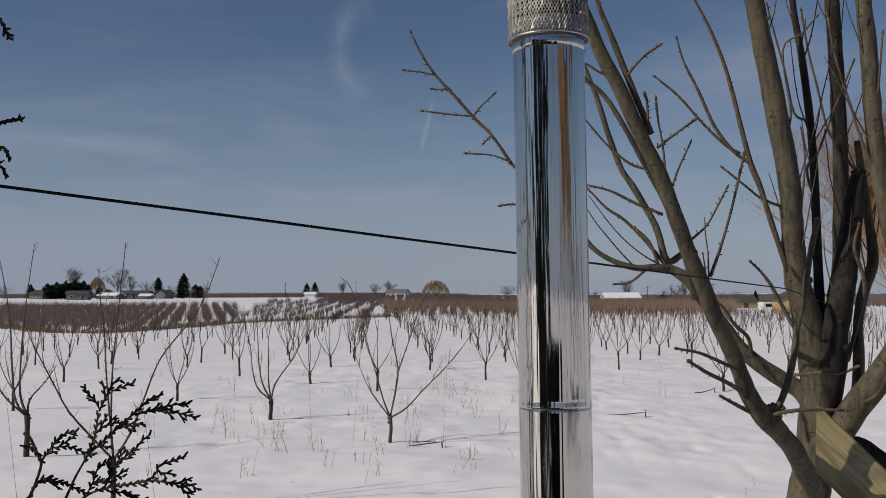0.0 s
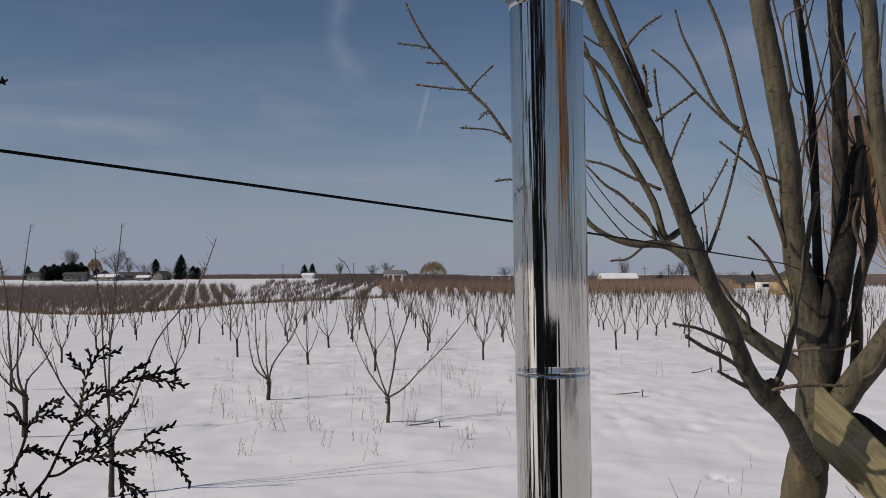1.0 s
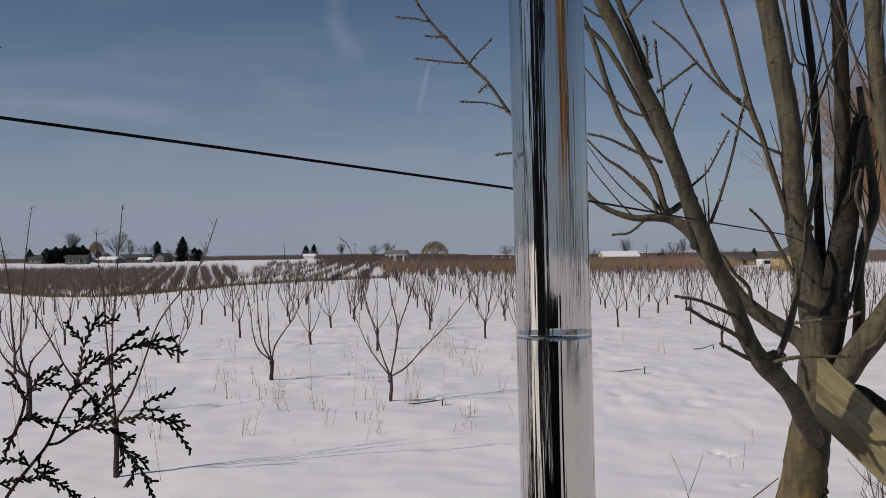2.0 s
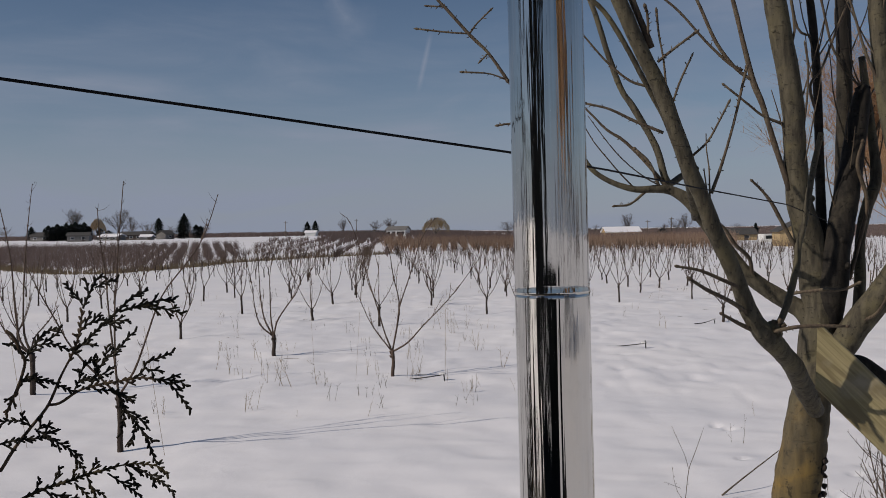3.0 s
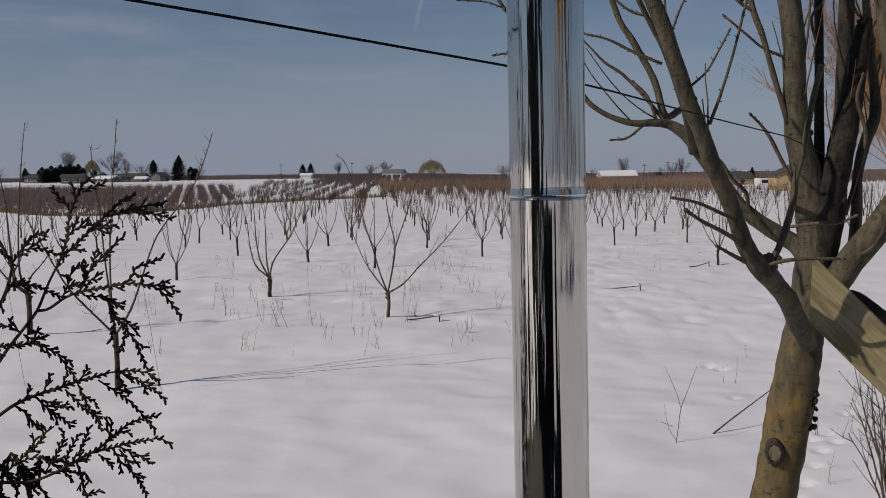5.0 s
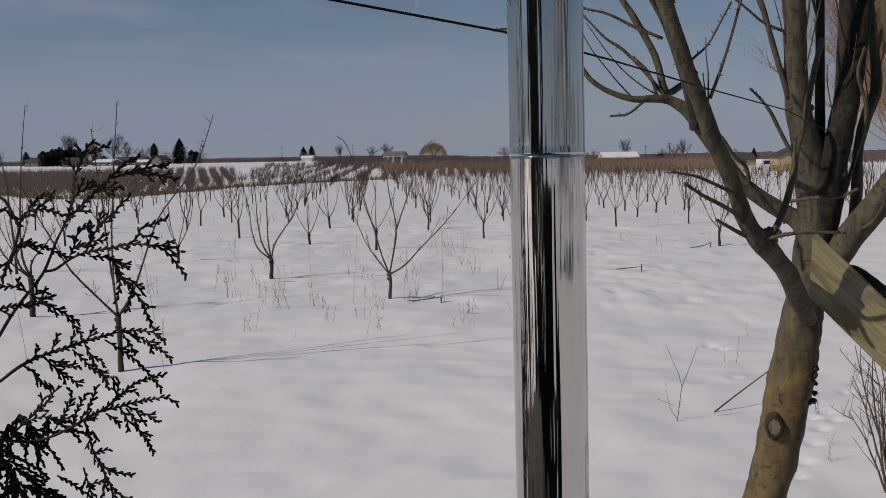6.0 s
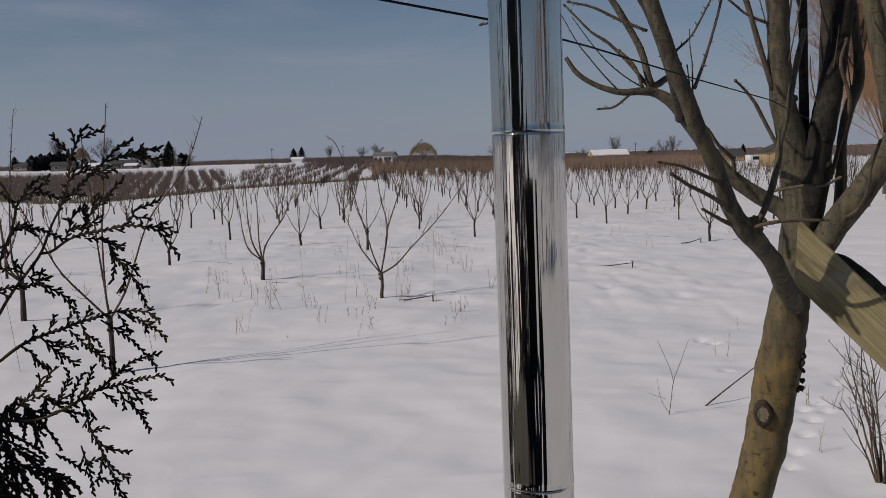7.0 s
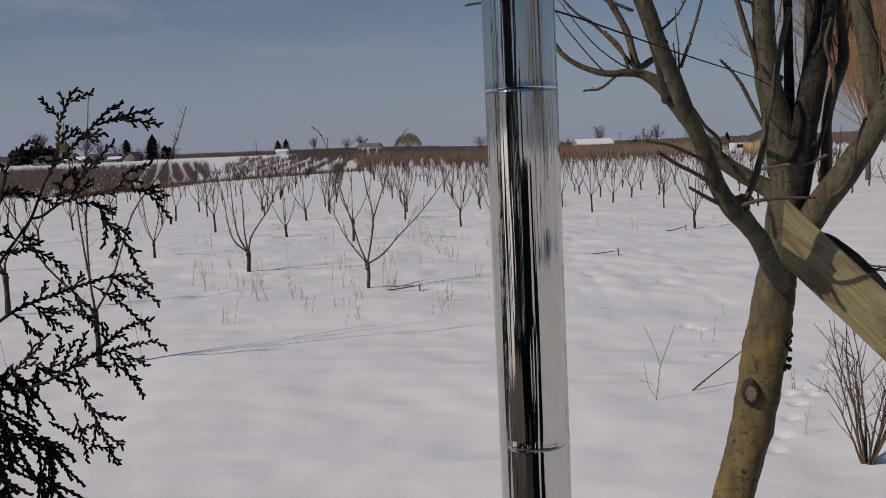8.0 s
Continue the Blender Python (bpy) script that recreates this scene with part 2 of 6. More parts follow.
POLE = material("weathered_pole", plain_look((0.10, 0.08, 0.065), (0.17, 0.14, 0.11), 5.0), 0.9)


# ---- mesh helpers ----
def mesh_object(name, bm, mat, parent=None, label="", smooth=True):
    data = bpy.data.meshes.new(name)
    if smooth:
        for f in bm.faces:
            f.smooth = True
    bm.to_mesh(data)
    bm.free()
    for m in (mat if isinstance(mat, (list, tuple)) else [mat]):
        data.materials.append(m)
    ob = new(name, data)
    if parent is not None:
        ob.parent = parent
    if label:
        tagged(ob, label)
    return ob


def part(name, bm, mat, parent, label="", smooth=True):
    return mesh_object(name, bm, mat, parent, label, smooth)


def empty(name, m=None):
    ob = new(name)
    ob.empty_display_size = 0.1
    if m is not None:
        ob.matrix_basis = m
    return ob


def spline(points, steps=4):
    """Points (x, y, z, radius) eased by a Catmull-Rom curve."""
    if len(points) < 3 or steps < 2:
        return [Vector(p) for p in points]
    p = [Vector(q) for q in points]
    p = [p[0] * 2 - p[1]] + p + [p[-1] * 2 - p[-2]]
    out = []
    for a, b, c, d in zip(p, p[1:], p[2:], p[3:]):
        for k in range(steps):
            t = k / steps
            out.append(0.5 * (2 * b + (c - a) * t + (2 * a - 5 * b + 4 * c - d) * t * t + (3 * b - a - 3 * c + d) * t ** 3))
    out.append(p[-2])
    return out


def tube(bm, points, sides=6, steps=4, lump=0.0, mat=0, seed=0.0):
    """A tapered round tube through points (x, y, z, radius)."""
    pts = spline(points, steps)
    if len(pts) < 2:
        return
    rings, side = [], None
    for i, q in enumerate(pts):
        c = Vector(q[:3])
        tangent = (Vector(pts[min(i + 1, len(pts) - 1)][:3]) - Vector(pts[max(i - 1, 0)][:3]))
        if tangent.length < 1e-9:
            tangent = Vector((0, 0, 1))
        tangent.normalize()
        if side is None:
            side = tangent.cross(Vector((0.31, 0.2, 0.93))).normalized()
            if side.length < 0.1:
                side = Vector((1, 0, 0))
        side = (side - tangent * side.dot(tangent)).normalized()
        other = tangent.cross(side)
        ring = []
        for k in range(sides):
            a = 2 * math.pi * k / sides
            n = side * math.cos(a) + other * math.sin(a)
            r = max(q[3], 0.0004)
            if lump:
                r *= 1 + lump * noise.noise((c + n * q[3]) * 9.0 + Vector((seed, 0, 0))) + lump * 0.6 * noise.noise((c + n * q[3]) * 25.0)
            ring.append(bm.verts.new(c + n * r))
        rings.append(ring)
    for a, b in zip(rings, rings[1:]):
        for k in range(sides):
            bm.faces.new((a[k], a[(k + 1) % sides], b[(k + 1) % sides], b[k])).material_index = mat
    bm.faces.new(rings[0][::-1]).material_index = mat
    bm.faces.new(rings[-1]).material_index = mat


def box(bm, lo, hi, bevel=0.0, mat=0):
    x0, y0, z0 = lo
    x1, y1, z1 = hi
    v = [bm.verts.new(p) for p in ((x0, y0, z0), (x1, y0, z0), (x1, y1, z0), (x0, y1, z0), (x0, y0, z1), (x1, y0, z1), (x1, y1, z1), (x0, y1, z1))]
    faces = [bm.faces.new([v[i] for i in f]) for f in ((3, 2, 1, 0), (4, 5, 6, 7), (0, 1, 5, 4), (1, 2, 6, 5), (2, 3, 7, 6), (3, 0, 4, 7))]
    for f in faces:
        f.material_index = mat
    if bevel:
        edges = {e for f in faces for e in f.edges}
        bmesh.ops.bevel(bm, geom=list(edges), offset=bevel, segments=2, affect="EDGES", clamp_overlap=True)


def lathe(bm, profile, sides=64, centre=(0, 0), mat=0, closed=False):
    """A turned shape from (radius, height) pairs round a vertical axis."""
    rings = []
    for r, z in profile:
        rings.append([bm.verts.new((centre[0] + r * math.cos(2 * math.pi * k / sides), centre[1] + r * math.sin(2 * math.pi * k / sides), z)) for k in range(sides)])
    for a, b in zip(rings, rings[1:]):
        for k in range(sides):
            bm.faces.new((a[k], a[(k + 1) % sides], b[(k + 1) % sides], b[k])).material_index = mat


def smooth_step(a, b, x):
    t = min(max((x - a) / (b - a), 0.0), 1.0)
    return t * t * (3 - 2 * t)


def ground_z(x, y):
    """The height of the snow."""
    z = (2.7 - 2.0 * smooth_step(-70, 10, x)) * smooth_step(120 if x > -15 else 120 - 20 * min((-15 - x) / 40, 1), 330, y)
    near = 1 - smooth_step(60, 130, y)
    z += near * (0.085 * noise.noise(Vector((x * 0.35, y * 0.35, 0))) + 0.10 * noise.noise(Vector((x * 0.09, y * 0.09, 4))))
    z += near * 0.032 * noise.noise(Vector((x * 1.3, y * 1.3, 9)))
    z += near * 0.05 * max(noise.noise(Vector((x * 0.8, y * 1.7, 21))) - 0.25, 0.0)
    # trampled and pruned-over snow between the trees
    rough = near * smooth_step(19, 26, y)
    if rough > 0:
        z += rough * (0.11 * max(noise.noise(Vector((x * 0.9, y * 0.8, 33))) - 0.1, 0.0) - 0.09 * max(noise.noise(Vector((x * 1.6, y * 1.1, 47))) - 0.2, 0.0))
    return z


# ---- ground ----
FOOTPRINTS = [(3.74, 11.56), (4.00, 12.11), (4.37, 12.85), (4.69, 13.53), (5.07, 14.45), (5.06, 14.01), (5.80, 15.65), (6.16, 16.23), (5.73, 18.67), (4.50, 19.89), (4.70, 19.60), (4.29, 16.84), (4.75, 14.15)]


def snow_height(x, y):
    z = ground_z(x, y)
    if y < 30:
        for fx, fy in FOOTPRINTS:
            d = (x - fx) ** 2 + (y - fy) ** 2
            if d < 0.35:
                z -= 0.085 * math.exp(-d / 0.011) - 0.010 * math.exp(-d / 0.04)
    return z


def build_ground():
    xs = [-4000, -1500, -600, -300, -200, -140, -110, -90] + list(np.arange(-76, -14, 1.6)) + list(np.arange(-14, 1.6, 0.2)) + list(np.arange(1.6, 6.4, 0.08)) + list(np.arange(6.4, 14, 0.2)) + list(np.arange(14, 60, 1.6)) + [70, 90, 120, 160, 220, 320, 600, 1500, 4000]
    ys = [-4000, -300, -60, -20] + list(np.arange(-8, 9, 1.0)) + list(np.arange(9, 20, 0.1)) + list(np.arange(20, 22, 0.2)) + list(np.arange(22, 60, 0.3)) + list(np.arange(60, 180, 3)) + list(np.arange(180, 400, 10)) + [420, 480, 600, 900, 1600, 4000]
    verts = [(x, y, snow_height(x, y)) for y in ys for x in xs]
    w = len(xs)
    faces = [(j * w + i, j * w + i + 1, (j + 1) * w + i + 1, (j + 1) * w + i) for j in range(len(ys) - 1) for i in range(w - 1)]
    data = bpy.data.meshes.new("ground")
    data.from_pydata(verts, [], faces)
    data.polygons.foreach_set("use_smooth", [True] * len(data.polygons))
    data.materials.append(SNOW)
    tagged(new("ground", data), "sunlit field of settled white snow with faint drifts", "snow", kind="structure")


build_ground()


# ---- unseen house walls and deck behind the walk, added for the pipe's reflection ----
def build_house():
    # added wall pieces make dark bands in the pipe, their gaps bright slivers
    for x0, x1, top in ((-8.8, -6.3, 6.2), (-5.9, -2.6, 7.4), (-2.25, -1.5, 6.4), (-1.44, 1.5, 3.85)):
        bm = bmesh.new()
        box(bm, (x0, -4.6, -0.3), (x1, -4.3, top))
        tagged(mesh_object("wall_south", bm, HOUSE_DARK, smooth=False), "unseen dark wooden house wall, added for the pipe's reflection", "wall", kind="structure")
    # added deck, out of view, that keeps the pipe's lower reflection black
    bm = bmesh.new()
    box(bm, (-4.0, -4.297, 2.35), (1.35, 0.55, 2.5))
    tagged(mesh_object("floor", bm, DECK, smooth=False), "unseen dark wooden deck floor, added for the pipe's reflection", "deck", kind="structure")
    for x in (-3.9, -1.3, 1.25):
        bm = bmesh.new()
        box(bm, (x - 0.07, 0.35, -0.3), (x + 0.07, 0.49, 2.349), 0.008)
        tagged(mesh_object("trim", bm, DECK, smooth=False), "dark wooden post under the deck", "post", kind="structure")


build_house()

# ---- the chimney pipe ----
PIPE_X, PIPE_Y, PIPE_R = 0.183, 1.130, 0.0470
SEAMS = [4.520, 4.036, 3.572, 3.100, 2.630, 2.160, 1.690, 1.220, 0.750, 0.280, -0.20]


def build_pipe():
    pipe = tagged(empty("chimney_pipe", pose(PIPE_X, PIPE_Y, 0, 0, -0.55, 0)), "shiny round stainless steel chimney pipe with mesh top", "chimney pipe")
    for i, (top, low) in enumerate(zip(SEAMS, SEAMS[1:])):
        bm = bmesh.new()
        r = PIPE_R
        profile = [(r - 0.003, top + 0.022), (r - 0.0012, top + 0.002), (r - 0.0004, top - 0.0005), (r, top - 0.002)]
        profile += [(r, top - 0.0035), (r, top - 0.012)] + [(r, top + (low - top) * k / 12) for k in range(1, 12)] + [(r, low + 0.022), (r, low + 0.0135)]
        profile += [(r, low + 0.011), (r + 0.0003, low + 0.007), (r + 0.0008, low + 0.004), (r + 0.0009, low + 0.001), (r - 0.0015, low + 0.0005)]
        lathe(bm, profile, 96)
        part("pipe_section", bm, STEEL, pipe)
        # the folded lock seam down the back of each length
        bm = bmesh.new()
        a = radians(70 + 7 * i)
        cx, cy = (r + 0.0002) * math.cos(a), (r + 0.0002) * math.sin(a)
        tube(bm, [(cx, cy, top - 0.006, 0.0016), (cx, cy, low + 0.014, 0.0016)], 6, 1)
        part("lock_seam", bm, STEEL, pipe)
    # a bright collar under the mesh
    bm = bmesh.new()
    r = PIPE_R
    lathe(bm, [(r - 0.001, 4.500), (r + 0.0010, 4.5015), (r + 0.0018, 4.506), (r + 0.0010, 4.511), (r + 0.0006, 4.514), (r + 0.0012, 4.522), (r - 0.001, 4.524)], 96)
    part("collar", bm, STEEL, pipe, "bright rolled steel collar")
    # a drum of woven wire as spark screen
    bm = bmesh.new()
    rr, z0, z1, count = r + 0.0048, 4.516, 4.640, 80
    for turn in (1, -1):
        for k in range(count):
            a0 = 2 * math.pi * k / count
            pts = []
            for s in range(19):
                a = a0 + turn * 1.15 * s / 18
                wob = 0.0012 * (1 if (s + k) % 2 else -1) + 0.0014 * noise.noise(Vector((a * 3, s * 0.7, turn)))
                pts.append(((rr + wob) * math.cos(a), (rr + wob) * math.sin(a), z0 + (z1 - z0) * s / 18, 0.00075))
            tube(bm, pts, 3, 1)
    for z in (z0 + 0.001, z1):
        lathe(bm, [(rr + 0.0012, z - 0.0014), (rr + 0.0024, z), (rr + 0.0012, z + 0.0014), (rr, z), (rr + 0.0012, z - 0.0014)], 64)
    part("spark_screen", bm, WIRE, pipe, "dull woven wire spark screen")
    bm = bmesh.new()
    lathe(bm, [(r - 0.010, 4.30), (r - 0.006, 4.50), (r - 0.004, 4.560), (r - 0.007, 4.634), (0.0005, 4.636)], 48)
    part("flue", bm, SOOT, pipe, "sooty black flue behind the wire screen")
    bm = bmesh.new()
    lathe(bm, [(0.0005, 4.668), (0.03, 4.660), (rr + 0.010, 4.643), (rr + 0.011, 4.640), (rr + 0.009, 4.638), (0.0005, 4.652)], 64)
    part("cap", bm, STEEL, pipe)


build_pipe()


# ---- the cable ----
def build_cable():
    cable = bmesh.new()
    tube(cable, [(-4.2, -1.30, 4.62, 0.0024), (-0.603, 1.125, 4.331, 0.0023), (-0.310, 1.344, 4.301, 0.0023), (-0.124, 1.496, 4.282, 0.0023), (0.096, 1.691, 4.261, 0.0023), (0.330, 2.096, 4.247, 0.0023), (0.715, 2.872, 4.228, 0.0023), (1.255, 3.888, 4.199, 0.0023), (1.72, 4.72, 4.12, 0.0020)], 8, 1)
    tagged(mesh_object("cable", cable, CABLE), "thin black cable strung to the bare tree", "cable")


build_cable()


# ---- orchard trees ----
def limb_path(rng, start, heading, length, bend, pieces=5):
    """A wandering path that turns upwards."""
    p, d, out = Vector(start), Vector(heading).normalized(), [Vector(start)]
    for k in range(pieces):
        d = (d + Vector((rng.uniform(-0.11, 0.11), rng.uniform(-0.11, 0.11), bend))).normalized()
        p = p + d * (length / pieces)
        out.append(p.copy())
    return out


def with_radius(path, r0, r1):
    n = len(path) - 1
    return [(*q, r0 + (r1 - r0) * (k / n) ** 0.8) for k, q in enumerate(path)]


def spurs(bm, rng, path, r, count, longest, start=0.25):
    """Short bud spurs and a few longer shoots along a limb."""
    for k in range(count):
        f = start + (1 - start) * rng.random()
        i = min(int(f * (len(path) - 1)), len(path) - 2)
        q = path[i].lerp(path[i + 1], f * (len(path) - 1) - i)
        d = (path[i + 1] - path[i]).normalized()
        a = Vector((rng.uniform(-1, 1), rng.uniform(-1, 1), rng.uniform(-0.2, 1))).normalized()
        e = (d * 0.5 + a).normalized()
        length = longest * rng.uniform(0.25, 1.0) ** 2
        tube(bm, [(*q, r * 0.8), (*(q + e * length * 0.5), r * 0.7), (*(q + (e + Vector((0, 0, 0.25))).normalized() * length), r * 0.35)], 3, 1)


def orchard_tree(m, seed, trunk_h, limbs=None, thick=0.062, tall=2.6, spurs_n=12):
    """A pruned vase-shaped fruit tree. limbs: tip paths from the fork, or none to grow them."""
    rng = random.Random(seed)
    tree = tagged(empty("orchard_tree", m), "pruned leafless vase-shaped fruit tree standing in snow", "fruit tree", "orchard trees")
    bm = bmesh.new()
    tube(bm, [(0, 0, -0.15, thick * 1.25), (rng.uniform(-.02, .02), rng.uniform(-.02, .02), 0.12, thick * 1.05), (rng.uniform(-.03, .03), 0, trunk_h * 0.6, thick * 0.92), (0, 0, trunk_h + 0.03, thick * 1.05)], 8, 3, 0.16)
    for k in range(5):
        a, h = rng.uniform(0, 6.28), trunk_h * rng.uniform(0.7, 1.05)
        tube(bm, [(0.4 * thick * math.cos(a), 0.4 * thick * math.sin(a), h, thick * 0.6), (1.1 * thick * math.cos(a), 1.1 * thick * math.sin(a), h + 0.03, thick * 0.5), (1.5 * thick * math.cos(a), 1.5 * thick * math.sin(a), h + 0.06, thick * 0.2)], 6, 1, 0.3)
    part("trunk", bm, PEACH if seed == 11 else PEACH_TRUNK, tree)
    paths = []
    if limbs:
        for tips in limbs:
            paths.append(([Vector((0, 0, trunk_h - 0.03))] + [Vector(t) for t in tips], thick * 0.5))
    else:
        count = rng.choice((3, 4, 4, 5))
        turn = rng.uniform(0, 6.28)
        for k in range(count):
            a = turn + 6.283 * k / count + rng.uniform(-0.35, 0.35)
            spread = rng.uniform(0.45, 1.3)
            paths.append((limb_path(rng, (0, 0, trunk_h - 0.04), (spread * math.cos(a), spread * math.sin(a), 1), tall * rng.uniform(0.65, 1.1), 0.26, 6), thick * rng.uniform(0.34, 0.50)))
    for path, r in paths:
        bm = bmesh.new()
        tube(bm, with_radius(path, r, 0.008), 6, 3, 0.22)
        spurs(bm, rng, path, 0.006, spurs_n, 0.30, 0.12)
        for k in range(4):          # swollen pruning knots
            q = path[rng.randrange(1, len(path) - 1)]
            a = rng.uniform(0, 6.28)
            d = Vector((math.cos(a), math.sin(a), 0.5)).normalized() * r
            tube(bm, [(*(q - d * 0.3), r * 0.7), (*(q + d * 0.9), r * 0.55), (*(q + d * 1.5), r * 0.25)], 5, 1, 0.3)
        for k in range(rng.choice((1, 2, 2, 3))):
            f = rng.uniform(0.3, 0.85)
            i = min(int(f * (len(path) - 1)), len(path) - 2)
            q = path[i].lerp(path[i + 1], 0.5)
            d = (path[i + 1] - path[i]).normalized() + Vector((rng.uniform(-0.5, 0.5), rng.uniform(-0.5, 0.5), 0.5))
            shoot = limb_path(rng, q, d, tall * rng.uniform(0.2, 0.5), 0.12, 4)
            tube(bm, with_radius(shoot, 0.010, 0.004), 4, 2, 0, 1)
            spurs(bm, rng, shoot, 0.004, 5, 0.12)
        part("limb", bm, (PEACH, SHOOT), tree)
    return tree


def rel(base, *points):
    return [(x - base[0], y - base[1], z) for x, y, z in points]


A, B, E, F = (-2.98, 26.45), (-7.50, 31.20), (-7.33, 17.87), (-12.05, 23.8)
orchard_tree(pose(*A, 0), 11, 0.76, [
    rel(A, (-3.40, 26.55, 1.25), (-3.70, 26.65, 1.72), (-4.07, 26.75, 2.60)),
    rel(A, (-3.18, 26.45, 1.26), (-3.38, 26.45, 1.98), (-3.59, 26.55, 2.61), (-3.81, 26.55, 3.49), (-4.13, 26.65, 4.38), (-4.40, 26.65, 4.65)),
    rel(A, (-2.84, 26.55, 1.48), (-2.76, 26.65, 2.03), (-2.43, 26.75, 2.98), (-2.14, 26.75, 3.86), (-1.73, 26.75, 4.49)),
    rel(A, (-2.84, 26.75, 1.54), (-2.81, 26.95, 2.09), (-2.98, 27.05, 2.82), (-3.07, 27.05, 3.47), (-3.19, 27.05, 3.79)),
    rel(A, (-2.51, 26.25, 1.02), (-2.05, 26.05, 1.52), (-1.56, 25.95, 2.00), (-1.08, 25.85, 2.54), (-0.45, 25.75, 3.38))], 0.052, 1.8, 30)
orchard_tree(pose(*B, 0), 14, 0.70, [
    rel(B, (-7.96, 31.20, 1.09), (-8.13, 31.20, 1.74), (-8.21, 31.20, 2.50), (-8.48, 31.20, 3.63)),
    rel(B, (-7.88, 31.50, 1.24), (-8.05, 31.70, 1.99), (-8.10, 31.80, 2.65), (-8.16, 31.80, 3.52)),
    rel(B, (-7.61, 31.30, 1.35), (-7.64, 31.40, 2.10), (-7.67, 31.50, 2.66), (-7.54, 31.50, 3.42)),
    rel(B, (-7.31, 30.90, 1.19), (-6.97, 30.70, 1.67), (-6.62, 30.60, 2.10), (-6.43, 30.60, 2.50), (-6.25, 30.60, 2.87))], 0.066, 1.8, 26)
orchard_tree(pose(*E, 0), 12, 1.05, [
    rel(E, (-7.38, 17.87, 1.58), (-7.38, 17.87, 2.57), (-7.34, 17.92, 3.33), (-7.29, 17.97, 4.10), (-7.18, 17.97, 5.19)),
    rel(E, (-7.44, 17.97, 1.68), (-7.57, 18.07, 2.55), (-7.67, 18.17, 3.44), (-7.75, 18.17, 3.99), (-7.80, 18.17, 4.68)),
    rel(E, (-7.01, 17.87, 1.52), (-6.77, 17.87, 2.12), (-6.55, 17.82, 2.67), (-6.32, 17.82, 3.10), (-5.74, 17.77, 3.78), (-5.47, 17.77, 4.29), (-5.26, 17.77, 4.89)),
    rel(E, (-7.53, 17.57, 1.39), (-7.89, 17.17, 2.01), (-8.07, 16.87, 2.59), (-8.30, 16.67, 3.20), (-8.50, 16.67, 3.62))], 0.052, 2.0, 34)
orchard_tree(pose(*F, 0), 13, 1.10, [
    rel(F, (-12.38, 23.80, 1.50), (-12.49, 23.80, 2.53), (-12.49, 23.70, 3.48), (-12.64, 23.70, 4.36), (-12.80, 23.70, 5.09)),
    rel(F, (-12.30, 23.90, 1.64), (-12.34, 24.00, 2.66), (-12.26, 24.00, 3.69), (-12.23, 24.10, 4.43), (-12.08, 24.10, 5.53)),
    rel(F, (-12.09, 24.00, 1.48), (-11.75, 24.10, 1.91), (-11.44, 24.10, 2.35)),
    rel(F, (-12.44, 23.50, 1.54), (-12.68, 23.30, 2.14), (-12.97, 23.20, 3.29))], 0.070, 2.0, 34)
KINDS = [orchard_tree(pose(0, 0, 0), 40 + k, (0.7, 0.85, 0.6, 0.9, 0.75, 0.65, 0.8, 0.95)[k], None, (0.056, 0.050, 0.062, 0.046, 0.054, 0.058, 0.048, 0.055)[k], (2.6, 2.4, 3.0, 2.7, 2.2, 2.8, 2.5, 2.9)[k]) for k in range(8)]
SPOTS = [(-12.6, 36.8), (-0.6, 47.0), (-8.84, 44.5), (6.47, 51.6), (9.46, 40.6), (-9.56, 54.1), (-17.3, 61.2), (-5.2, 41.0), (-28.0, 56.1),
         (0.46, 58.8), (8.89, 60.4), (10.7, 64.2), (12.9, 66.0), (-13.0, 58.7), (-4.07, 58.7), (0.9, 38.5), (-13.3, 48.4), (-21.0, 45.0), (-17.5, 33.5), (-25.5, 66.0), (2.6, 47.5)]
field = random.Random(5)
for row in range(-17, 16):
    for k in range(30):
        y = 52 + 4.3 * k + field.uniform(-0.5, 0.5) + 2.1 * (row % 2)
        x = 4.75 * row - 0.13 * y + 3.4 + field.uniform(-0.45, 0.45)
        left_edge = -34 - 0.22 * (y - 60) if y < 112 else -58 + 0.72 * (y - 112)
        if y < 166 and left_edge - 14 < x < 0.34 * y + 6 and x > left_edge and all((x - a) ** 2 + (y - b) ** 2 > 9 for a, b in SPOTS[:21]) and field.random() > 0.06:
            SPOTS.append((x, y))
SPOTS[21:] = sorted(SPOTS[21:], key=lambda s: s[1])
for n, (x, y) in enumerate(SPOTS[:270]):
    size = field.uniform(0.84, 1.02) if y < 75 else field.uniform(0.72, 0.92)
    m = pose(x, y, ground_z(x, y), field.uniform(-3, 3), field.uniform(-3, 3), field.uniform(0, 360)) @ Matrix.Diagonal((size, size, size, 1))
    if n < len(KINDS):
        KINDS[n].matrix_basis = m
    else:
        copy_thing(KINDS[field.randrange(len(KINDS))], pose(0, 0, 0)).matrix_basis = m


def spike_cloud(name, spikes, mat, label, category):
    """Many thin three-sided spikes (base, tip, radius) in one mesh."""
    verts, faces = [], []
    for b, t, r in spikes:
        i = len(verts)
        verts += [(b[0] + r, b[1], b[2]), (b[0] - 0.5 * r, b[1] + 0.87 * r, b[2]), (b[0] - 0.5 * r, b[1] - 0.87 * r, b[2]), t]
        faces += [(i, i + 1, i + 3), (i + 1, i + 2, i + 3), (i + 2, i, i + 3)]
    data = bpy.data.meshes.new(name)
    data.from_pydata(verts, [], faces)
    data.materials.append(mat)
    return tagged(new(name, data), label, category, kind="stuff")


